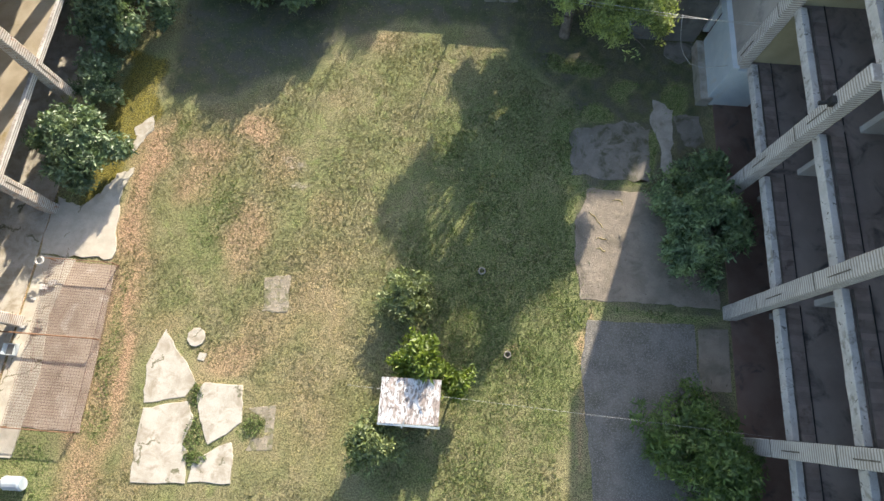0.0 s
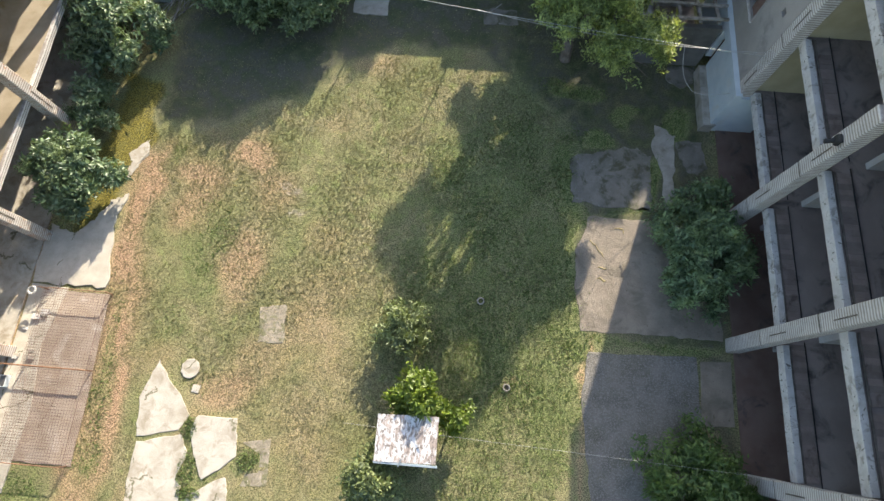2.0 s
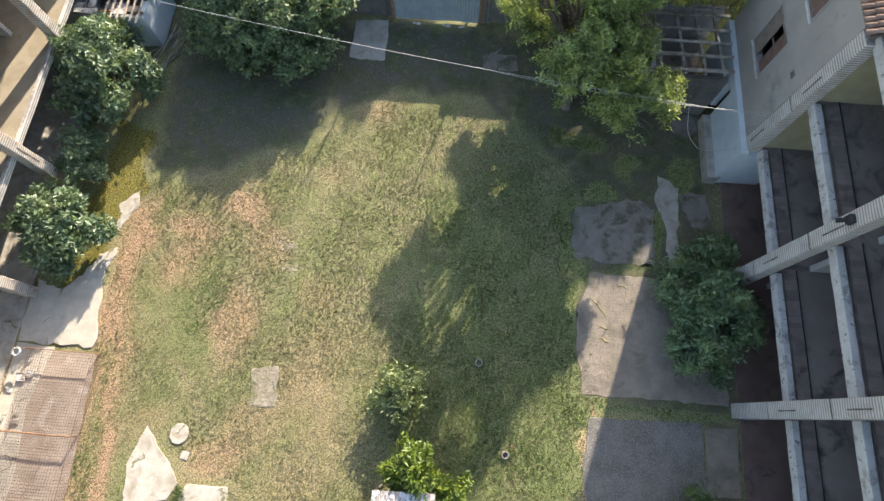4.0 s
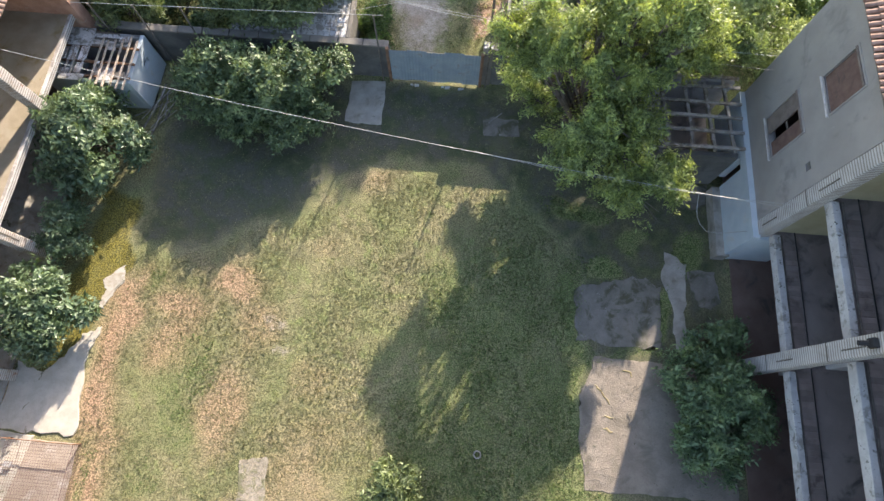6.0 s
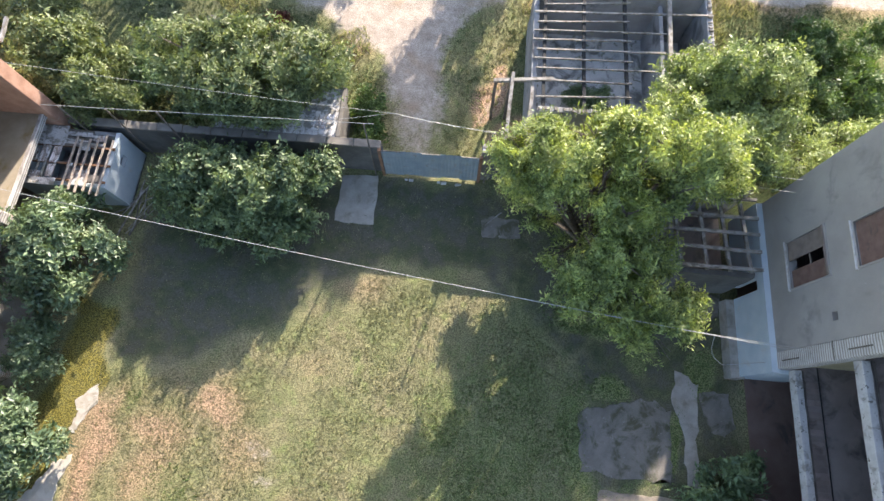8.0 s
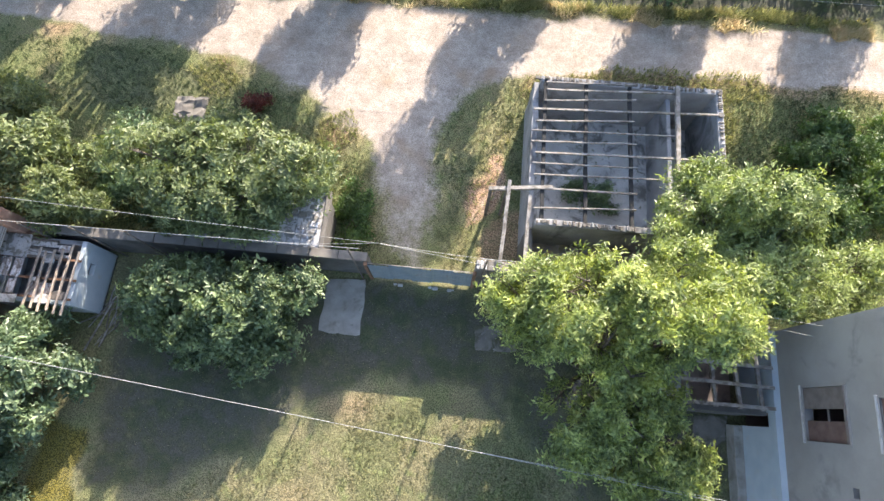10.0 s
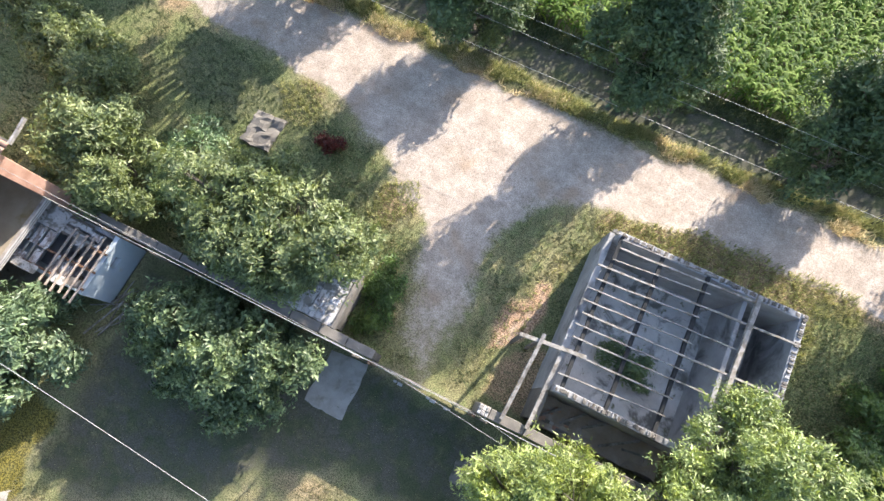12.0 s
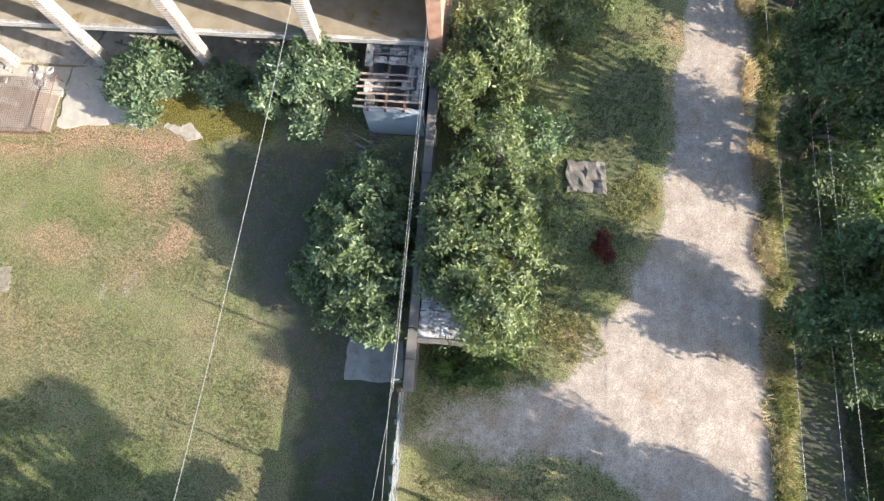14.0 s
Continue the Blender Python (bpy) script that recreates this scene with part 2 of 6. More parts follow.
M_FLOOR_RED = surface("red_brown_floor", (0.17, 0.105, 0.08), (0.22, 0.15, 0.12), 0.9, 0.9, 40, 0.2, 0.01, stain=(0.09, 0.07, 0.06), stain_scale=0.8)
M_TILE_BROWN = surface("brown_floor_brick", (0.200, 0.155, 0.134), (0.262, 0.210, 0.185), 2.0, 0.85, 60, 0.4, 0.01, stain=(0.12, 0.09, 0.075), per_piece=0.35)
M_FLOOR_SUN = surface("ochre_mossy_floor", (0.29, 0.24, 0.165), (0.38, 0.325, 0.24), 1.2, 0.92, 40, 0.3, 0.015, stain=(0.21, 0.155, 0.05), stain_at=(0.54, 0.74), stain_scale=0.8)
M_BLUE = surface("pale_blue_paint", (0.47, 0.545, 0.585), (0.56, 0.62, 0.645), 1.2, 0.8, 50, 0.2, 0.01, stain=(0.50, 0.49, 0.45), stain_at=(0.55, 0.75), wear=(0.40, 0.38, 0.35), wear_at=(0.68, 0.71), wear_scale=5.0)
M_YELLOW = surface("yellowed_plaster", (0.33, 0.30, 0.19), (0.40, 0.36, 0.24), 1.2, 0.9, 50, 0.2, 0.01)
M_SHUTTER = surface("rusty_red_boards", (0.145, 0.085, 0.068), (0.20, 0.125, 0.10), 3.0, 0.85, 50, 0.3, 0.01, stain=(0.09, 0.065, 0.055))
M_SHUTTER_GREY = surface("grey_brown_boards", (0.17, 0.135, 0.115), (0.24, 0.195, 0.165), 3.0, 0.85, 50, 0.3, 0.01)
M_BRICK = surface("red_brick", (0.42, 0.225, 0.15), (0.55, 0.33, 0.235), 2.5, 0.9, 60, 0.5, 0.02, stain=(0.50, 0.40, 0.32), stain_at=(0.58, 0.75))
M_TILE = surface("terracotta_roof_tile", (0.25, 0.148, 0.105), (0.37, 0.245, 0.185), 3.0, 0.88, 45, 0.4, 0.012, stain=(0.15, 0.10, 0.08), stain_at=(0.5, 0.68), stain_scale=2.0, wear=(0.46, 0.37, 0.30), wear_at=(0.64, 0.7), wear_scale=5.0, per_piece=0.4)
M_TIMBER = surface("bleached_timber", (0.245, 0.225, 0.20), (0.385, 0.36, 0.325), 4.0, 0.85, 60, 0.5, 0.01, stain=(0.15, 0.13, 0.105), stain_at=(0.46, 0.62), stain_scale=3.0)
M_TIMBER_DARK = surface("rotten_timber", (0.10, 0.085, 0.07), (0.18, 0.155, 0.13), 4.0, 0.9, 60, 0.5, 0.01)
M_TIMBER_TAN = surface("tan_batten_timber", (0.40, 0.31, 0.235), (0.55, 0.455, 0.37), 4.0, 0.85, 60, 0.4, 0.01)
M_SOOT = surface("sooty_plaster", (0.29, 0.285, 0.28), (0.40, 0.395, 0.39), 0.8, 0.92, 40, 0.3, 0.015, stain=(0.10, 0.097, 0.093), stain_at=(0.50, 0.70), stain_scale=0.5)
M_SHEDFLOOR = surface("dusty_shed_floor", (0.50, 0.485, 0.45), (0.68, 0.665, 0.625), 0.9, 0.92, 30, 0.5, 0.02, stain=(0.15, 0.145, 0.13), stain_at=(0.50, 0.64), stain_scale=0.7, wear=(0.16, 0.165, 0.11), wear_at=(0.58, 0.66), wear_scale=2.6)
M_METAL = surface("blue_grey_sheet_metal", (0.27, 0.335, 0.375), (0.36, 0.42, 0.45), 1.5, 0.55, 60, 0.2, 0.01, stain=(0.27, 0.24, 0.21), stain_at=(0.56, 0.72), stain_scale=1.5, wear=(0.22, 0.12, 0.07), wear_at=(0.69, 0.71), wear_scale=4.0, metal=0.3)
# brown streaks are stain; the dark flecks also paint in sapling leaf shadows
M_WELL = surface("flaking_shade_flecked_sheet", (0.62, 0.61, 0.60), (0.78, 0.77, 0.76), 2.0, 0.6, 60, 0.3, 0.01, stain=(0.33, 0.27, 0.235), stain_at=(0.43, 0.58), stain_scale=5.0, wear=(0.17, 0.14, 0.12), wear_at=(0.51, 0.58), wear_scale=13.0, stretch=(1.0, 0.42, 1.0))
M_RUST = surface("rusty_iron", (0.20, 0.105, 0.06), (0.31, 0.18, 0.11), 6.0, 0.8, 60, 0.4, 0.01, metal=0.3)
M_WIRE = surface("pale_cable", (0.33, 0.33, 0.31), (0.44, 0.44, 0.42), 3.0, 0.5, 60, 0.0, 0.01)
M_MESHWIRE = surface("rusty_netting_wire", (0.13, 0.075, 0.06), (0.20, 0.12, 0.095), 3.0, 0.7, 60, 0.0, 0.01)
M_CAGE_SOIL = surface("brown_litter", (0.33, 0.265, 0.205), (0.44, 0.365, 0.295), 1.2, 0.95, 40, 0.6, 0.03, stain=(0.48, 0.42, 0.36), stain_at=(0.54, 0.72), stain_scale=0.9, wear=(0.23, 0.18, 0.135), wear_at=(0.6, 0.7), wear_scale=5.0)
M_FOOTING = surface("crumbled_footing", (0.25, 0.215, 0.155), (0.38, 0.325, 0.25), 2.4, 0.95, 18, 0.9, 0.03, stain=(0.175, 0.168, 0.09), stain_at=(0.48, 0.62), stain_scale=2.2, wear=(0.46, 0.40, 0.32), wear_at=(0.60, 0.68), wear_scale=6.0)
M_ASBESTOS = surface("pale_grey_roof_slab", (0.46, 0.44, 0.42), (0.62, 0.60, 0.57), 1.4, 0.9, 40, 0.5, 0.02, stain=(0.22, 0.205, 0.175), stain_at=(0.46, 0.58), stain_scale=2.6, wear=(0.14, 0.13, 0.10), wear_at=(0.56, 0.64), wear_scale=7.0)
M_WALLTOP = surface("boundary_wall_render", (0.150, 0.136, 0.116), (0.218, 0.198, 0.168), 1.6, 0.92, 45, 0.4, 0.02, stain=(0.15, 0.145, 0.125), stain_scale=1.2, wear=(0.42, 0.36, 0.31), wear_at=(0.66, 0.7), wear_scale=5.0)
# darker copy of boundary_wall_render: the sunless south face's shade is in its colour
M_WALLFACE = surface("shaded_wall_render", (0.085, 0.083, 0.077), (0.145, 0.140, 0.130), 1.2, 0.92, 40, 0.5, 0.02, stain=(0.055, 0.055, 0.05), stain_scale=0.9, wear=(0.21, 0.20, 0.185), wear_at=(0.64, 0.72), wear_scale=3.0)
M_BARK = surface("grey_bark", (0.10, 0.08, 0.06), (0.19, 0.16, 0.13), 6.0, 0.95, 40, 0.8, 0.03)
M_TANK = surface("white_blue_plastic", (0.30, 0.36, 0.43), (0.42, 0.46, 0.50), 2.0, 0.5, 60, 0.1, 0.005)
M_BLACK = surface("dark_inside", (0.02, 0.02, 0.02), (0.03, 0.03, 0.03), 2.0, 0.9, 60, 0.1, 0.005)
L_WALNUT = leaf_material("walnut_leaf", (0.140, 0.192, 0.064), (0.440, 0.510, 0.180), (0.450, 0.505, 0.190), 0.40, 0.42)
L_WALNUT_B = leaf_material("walnut_leaf_green", (0.130, 0.180, 0.070), (0.385, 0.465, 0.182), (0.39, 0.46, 0.185), 0.40, 0.34)
L_DARK = leaf_material("dark_shrub_leaf", (0.092, 0.150, 0.075), (0.205, 0.295, 0.145), (0.265, 0.350, 0.160), 0.4, 0.27)
L_FRUIT = leaf_material("dark_fruit_tree_leaf", (0.085, 0.128, 0.058), (0.205, 0.270, 0.128), (0.262, 0.330, 0.150), 0.45, 0.27)
L_GREY = leaf_material("grey_green_leaf", (0.112, 0.150, 0.064), (0.255, 0.302, 0.132), (0.310, 0.352, 0.156), 0.45, 0.33)
L_BLUE = leaf_material("cool_green_leaf", (0.090, 0.142, 0.080), (0.195, 0.268, 0.145), (0.30, 0.365, 0.21), 0.36, 0.28)
L_FOREST = leaf_material("roadside_tree_leaf", (0.050, 0.088, 0.036), (0.100, 0.152, 0.060), (0.145, 0.195, 0.085), 0.6, 0.25)
L_FRESH = leaf_material("fresh_sapling_leaf", (0.095, 0.150, 0.018), (0.185, 0.245, 0.036), (0.21, 0.26, 0.05))
L_CORN = leaf_material("maize_leaf", (0.045, 0.110, 0.010), (0.215, 0.330, 0.040), (0.250, 0.345, 0.050), 0.75, 0.4, 0.4)
L_GREEN = leaf_material("plain_green_leaf", (0.075, 0.135, 0.038), (0.150, 0.232, 0.066), (0.19, 0.27, 0.08), 0.45, 0.3)
L_RED = leaf_material("dark_red_leaf", (0.085, 0.018, 0.012), (0.16, 0.034, 0.022), (0.18, 0.045, 0.03), 0.5, 0.2)
L_GRASS = leaf_material("lawn_blade", (0.120, 0.135, 0.052), (0.375, 0.335, 0.186), (0.205, 0.212, 0.094), 0.8, 0.35, 0.2)
L_STRAW = leaf_material("dry_blade", (0.50, 0.43, 0.25), (0.90, 0.77, 0.56), (0.76, 0.60, 0.40), 0.9, 0.62, 0.15)
L_LUSH = leaf_material("green_lawn_blade", (0.085, 0.130, 0.036), (0.205, 0.270, 0.090), (0.15, 0.21, 0.068), 0.8, 0.35, 0.2)
L_VERGE = leaf_material("yellow_green_verge_blade", (0.17, 0.20, 0.065), (0.47, 0.45, 0.205), (0.46, 0.40, 0.20), 0.8, 0.45, 0.2)
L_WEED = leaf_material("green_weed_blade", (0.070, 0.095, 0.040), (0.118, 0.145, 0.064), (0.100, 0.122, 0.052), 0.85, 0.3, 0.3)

# ---- building helpers ----
BASE = {}


def thing(name, loc, label, category, group="", kind=""):
    ob = new(name)
    ob.empty_display_size = 0.3
    ob.location = loc
    BASE[ob.name] = Vector(loc)
    return tagged(ob, label, category, group, kind)


def where(ob):
    p = Vector((0, 0, 0))
    while ob is not None:
        p += BASE.get(ob.name, Vector((0, 0, 0)))
        ob = ob.parent
    return p


def part(name, bm, material, parent, label=""):
    """One mesh object under a thing or a part; bm is in world metres."""
    o = where(parent) if parent is not None else Vector((0, 0, 0))
    if o.length:
        bmesh.ops.translate(bm, verts=bm.verts, vec=-o)
    me = bpy.data.meshes.new(name)
    bm.to_mesh(me)
    bm.free()
    me.materials.append(material)
    ob = new(name, me)
    ob.parent = parent
    if label:
        ob["label"] = label
    return ob


def box(bm, x0, x1, y0, y1, z0, z1, bevel=0.0, rough=0.0):
    r = bmesh.ops.create_cube(bm, size=1.0)
    vs = r["verts"]
    for v in vs:
        v.co = Vector((x0 + (v.co.x + 0.5) * (x1 - x0), y0 + (v.co.y + 0.5) * (y1 - y0), z0 + (v.co.z + 0.5) * (z1 - z0)))
    if bevel:
        es = list({e for v in vs for e in v.link_edges})
        bmesh.ops.bevel(bm, geom=es, offset=bevel, segments=1, affect="EDGES")
    return vs


def blk(*a, bevel=0.0):
    bm = bmesh.new()
    box(bm, *a, bevel=bevel)
    return bm


def worn_box(x0, x1, y0, y1, z0, z1, step=0.4, amount=0.02, bevel=0.02):
    """A beam or wall cut into short lengths, with chipped, uneven faces."""
    bm = bmesh.new()
    box(bm, x0, x1, y0, y1, z0, z1, bevel=bevel)
    for axis, a, b in ((0, x0, x1), (1, y0, y1), (2, z0, z1)):
        n = int((b - a) / step)
        for i in range(1, n):
            co = [0, 0, 0]
            no = [0, 0, 0]
            co[axis] = a + (b - a) * i / n
            no[axis] = 1
            bmesh.ops.bisect_plane(bm, geom=bm.verts[:] + bm.edges[:] + bm.faces[:], plane_co=co, plane_no=no)
    for v in bm.verts:
        v.co += noise.noise_vector(v.co * 2.3) * amount
    return bm


def bar(bm, a, b, r, sides=6, r2=None):
    """A round bar from a to b."""
    a, b = Vector(a), Vector(b)
    d = b - a
    q = d.to_track_quat("Z", "Y")
    r2 = r if r2 is None else r2
    rings = []
    for p, rad in ((a, r), (b, r2)):
        rings.append([bm.verts.new(p + q @ Vector((math.cos(k * math.tau / sides) * rad, math.sin(k * math.tau / sides) * rad, 0))) for k in range(sides)])
    for k in range(sides):
        bm.faces.new((rings[0][k], rings[0][(k + 1) % sides], rings[1][(k + 1) % sides], rings[1][k]))
    bm.faces.new(rings[0][::-1])
    bm.faces.new(rings[1])


def square_bar(bm, a, b, w, h):
    """A squared timber from a to b, with the height h upright."""
    a, b = Vector(a), Vector(b)
    d = (b - a).normalized()
    s = d.cross(Vector((0, 0, 1)))
    s = s.normalized() if s.length > 0.01 else Vector((1, 0, 0))
    u = s.cross(d)
    rings = []
    n = max(2, int((b - a).length / 0.7))
    for i in range(n + 1):
        p = a + (b - a) * i / n + Vector((random.uniform(-1, 1), random.uniform(-1, 1), random.uniform(-1, 1))) * 0.012
        rings.append([bm.verts.new(p + s * (w / 2 * sx) + u * (h / 2 * sy)) for sx, sy in ((-1, -1), (1, -1), (1, 1), (-1, 1))])
    for r0, r1 in zip(rings, rings[1:]):
        for k in range(4):
            bm.faces.new((r0[k], r0[(k + 1) % 4], r1[(k + 1) % 4], r1[k]))
    bm.faces.new(rings[0][::-1])
    bm.faces.new(rings[-1])


def panel(x, y0, y1, z0, z1, thick, holes):
    """An upright wall across x with real openings; holes are (y0, y1, z0, z1)."""
    ys = sorted({y0, y1, *[h[0] for h in holes], *[h[1] for h in holes]})
    zs = sorted({z0, z1, *[h[2] for h in holes], *[h[3] for h in holes]})
    bm = bmesh.new()
    grid = {}
    solid = {}
    for i in range(len(ys) - 1):
        for k in range(len(zs) - 1):
            cy, cz = (ys[i] + ys[i + 1]) / 2, (zs[k] + zs[k + 1]) / 2
            solid[i, k] = not any(h[0] < cy < h[1] and h[2] < cz < h[3] for h in holes)

    def v(i, k, s):
        key = (i, k, s)
        if key not in grid:
            grid[key] = bm.verts.new((x + s * thick, ys[i], zs[k]))
        return grid[key]

    for (i, k), ok in solid.items():
        if not ok:
            continue
        bm.faces.new((v(i, k, 0), v(i, k + 1, 0), v(i + 1, k + 1, 0), v(i + 1, k, 0)))
        bm.faces.new((v(i, k, 1), v(i + 1, k, 1), v(i + 1, k + 1, 1), v(i, k + 1, 1)))
        for di, dk, a, b in ((-1, 0, (i, k), (i, k + 1)), (1, 0, (i + 1, k), (i + 1, k + 1)), (0, -1, (i, k), (i + 1, k)), (0, 1, (i, k + 1), (i + 1, k + 1))):
            if not solid.get((i + di, k + dk), False):
                bm.faces.new((v(*a, 0), v(*b, 0), v(*b, 1), v(*a, 1)))
    bmesh.ops.recalc_face_normals(bm, faces=bm.faces)
    return bm


def slab_shape(points, z0, z1, wobble=0.05, cuts=4):
    """A flat broken slab with a ragged outline and a rounded rim."""
    ring = []
    n = len(points)
    for i in range(n):
        a, b = Vector(points[i]).to_3d(), Vector(points[(i + 1) % n]).to_3d()
        for k in range(cuts):
            p = a.lerp(b, k / cuts)
            if k:
                p += noise.noise_vector(p * 1.7) * wobble + noise.noise_vector(p * 6.1) * wobble * 0.5
            ring.append((p.x, p.y))
    bm = bmesh.new()
    low = [bm.verts.new((x, y, z0)) for x, y in ring]
    top = [bm.verts.new((x, y, z1 - 0.012)) for x, y in ring]
    cx, cy = sum(p[0] for p in ring) / len(ring), sum(p[1] for p in ring) / len(ring)
    inn = []
    for x, y in ring:
        d = Vector((cx - x, cy - y))
        d = d.normalized() * min(0.02, d.length * 0.2)
        inn.append(bm.verts.new((x + d.x, y + d.y, z1)))
    m = len(ring)
    for i in range(m):
        j = (i + 1) % m
        bm.faces.new((low[i], low[j], top[j], top[i]))
        bm.faces.new((top[i], top[j], inn[j], inn[i]))
    bm.faces.new(inn)
    bmesh.ops.triangulate(bm, faces=[f for f in bm.faces if len(f.verts) > 4])
    bmesh.ops.recalc_face_normals(bm, faces=bm.faces)
    return bm


def mesh_from(name, verts, faces, material, parent=None):
    """A mesh from numpy arrays of corners and of equal-sided faces."""
    if parent is not None:
        verts = verts - np.array(where(parent))
    me = bpy.data.meshes.new(name)
    k = faces.shape[1]
    me.vertices.add(len(verts))
    me.vertices.foreach_set("co", verts.astype(np.float32).ravel())
    me.loops.add(faces.size)
    me.loops.foreach_set("vertex_index", faces.astype(np.int32).ravel())
    me.polygons.add(len(faces))
    me.polygons.foreach_set("loop_start", np.arange(0, faces.size, k, dtype=np.int32))
    me.update(calc_edges=True)
    me.materials.append(material)
    ob = new(name, me)
    ob.parent = parent
    return ob


RNG = np.random.default_rng(5)


def unit(v):
    return v / np.maximum(1e-9, np.linalg.norm(v, axis=1, keepdims=True))


def leaf_arrays(points, along, up, length, width):
    """Folded leaves: each four corners and two triangles."""
    n = len(points)
    along = unit(along)
    side = unit(np.cross(along, up))
    nor = np.cross(side, along)
    L = length[:, None]
    W = width[:, None]
    v = np.empty((n, 4, 3))
    v[:, 0] = points
    v[:, 1] = points + along * L * 0.45 + side * W * 0.5 + nor * W * 0.16
    v[:, 2] = points + along * L - nor * L * 0.10
    v[:, 3] = points + along * L * 0.45 - side * W * 0.5 + nor * W * 0.16
    i = np.arange(n)[:, None] * 4
    f = np.concatenate([i + np.array([[0, 1, 2]]), i + np.array([[0, 2, 3]])])
    return v.reshape(-1, 3), f


def ripple(p, wave, seed):
    """A smooth field of crossing waves, about -1 to 1."""
    r = np.random.default_rng(seed)
    k = unit(r.normal(size=(9, 3))) * math.tau / wave * r.uniform(0.7, 1.4, (9, 1))
    return np.sin(p @ k.T + r.uniform(0, math.tau, 9)).sum(1) / 3.0


def crown(lobes, clumps, per, size, spread=0.10, floor=0.25, slim=0.34, rng=RNG, gaps=-0.75, airy=0.0):
    """Leaf rosettes on the outside of a heap of lobes (x, y, z, rx, ry, rz)."""
    lob = np.array(lobes, float)
    area = (lob[:, 3] * lob[:, 4] + lob[:, 3] * lob[:, 5]) + 0.2
    pick = rng.choice(len(lob), clumps, p=area / area.sum())
    d = unit(rng.normal(size=(clumps, 3)) + np.array([0, 0, 0.25]))
    rad = rng.uniform(0.30, 1.0, (clumps, 1)) ** 0.4 * (1 + 0.13 * rng.normal(size=(clumps, 1)))
    bulge = 1 + 0.18 * np.sin(d[:, :1] * 5 + pick[:, None]) * np.cos(d[:, 1:2] * 6 + pick[:, None] * 2)
    c = lob[pick, :3] + d * lob[pick, 3:6] * rad * bulge
    c += 0.16 * lob[pick, 3:4] * np.stack([ripple(c, 1.6, 3), ripple(c, 1.6, 4), ripple(c, 1.6, 5)], -1)
    keep = (c[:, 2] > floor) & (ripple(c, 2.3, 1) + 0.6 * ripple(c, 1.0, 2) > gaps)
    if airy:
        sun_way = np.array(SUN_TO)
        flat = c - (c @ sun_way)[:, None] * sun_way * 0.985
        keep &= ripple(flat, 1.5, 6) + 0.35 * ripple(flat, 3.0, 7) > -airy
    c, d = c[keep], d[keep]
    m = len(c)
    n = m * per
    axis = unit(d * 0.8 + rng.normal(size=(m, 3)) * 0.45 + np.array([0, 0, 0.45]))
    grow = rng.uniform(0.7, 1.3, m)
    ax = np.repeat(axis, per, 0)
    fan = rng.normal(size=(n, 3))
    fan = unit(fan - ax * (fan * ax).sum(1, keepdims=True))
    along = unit(fan + ax * rng.uniform(-0.25, 0.9, (n, 1)))
    p = np.repeat(c, per, 0) + rng.normal(size=(n, 3)) * spread - ax * rng.uniform(0, 0.25, (n, 1))
    ln = size * rng.uniform(0.6, 1.25, n) * np.repeat(grow, per)
    return leaf_arrays(p, along, ax + rng.normal(size=(n, 3)) * 0.25, ln, ln * slim * rng.uniform(0.75, 1.3, n))


def limbs(bm, base, lobes, r):
    """A tapered trunk that forks towards the lobes."""
    b = Vector(base)
    top = Vector((sum(l[0] for l in lobes) / len(lobes), sum(l[1] for l in lobes) / len(lobes), min(l[2] for l in lobes)))
    fork = b.lerp(top, 0.75)
    fork.z = max(fork.z, b.z + 0.3)
    mid = b.lerp(fork, 0.5) + Vector((random.uniform(-0.1, 0.1), random.uniform(-0.1, 0.1), 0))
    bar(bm, b - Vector((0, 0, 0.1)), mid, r * 1.25, 9, r)
    bar(bm, mid, fork, r, 9, r * 0.8)
    for l in lobes:
        e = Vector(l[:3])
        k = fork.lerp(e, 0.5) + Vector((random.uniform(-0.2, 0.2), random.uniform(-0.2, 0.2), 0.15))
        bar(bm, fork, k, r * 0.55, 7, r * 0.38)
        bar(bm, k, e, r * 0.38, 6, r * 0.16)
        for _ in range(5):
            w = Vector((random.uniform(-1, 1) * l[3], random.uniform(-1, 1) * l[4], random.uniform(-0.3, 0.9) * l[5])) * 0.75
            bar(bm, k.lerp(e, random.uniform(0.4, 1)), e + w, r * 0.15, 5, r * 0.04)


def tree(name, base, lobes, clumps, per, size, leaf, label, category="tree", trunk=0.16, group="", spread=0.10, floor=0.25, slim=0.34, gaps=-0.75, airy=0.0):
    t = thing(name, base, label, category, group)
    bm = bmesh.new()
    limbs(bm, base, lobes, trunk)
    part("trunk", bm, M_BARK, t)
    v, f = crown(lobes, clumps, per, size, spread, floor, slim, gaps=gaps, airy=airy)
    mesh_from("crown", v, f, leaf, t)
    return t


def heap(cx, cy, z0, z1, rx, ry, n, seed, rmin=0.24, rmax=0.44):
    """Lobes spread over a crown's round, more of them high up and outside."""
    r = random.Random(seed)
    h = (z1 - z0) / 2
    out = [(cx, cy, z0 + h * 0.9, rx * 0.45, ry * 0.45, h * 0.75)]
    for i in range(n):
        a = i * 2.399 + r.uniform(-0.4, 0.4)
        q = math.sqrt((i + 0.6) / n)
        k = r.uniform(rmin, rmax)
        zz = z1 - (z1 - z0) * (0.15 + 0.55 * q * q) - h * k * 0.7 + r.uniform(-0.15, 0.15) * h
        out.append((cx + math.cos(a) * rx * q * (1 - k * 0.7), cy + math.sin(a) * ry * q * (1 - k * 0.7), zz, rx * k, ry * k, h * (k + 0.12)))
    return out


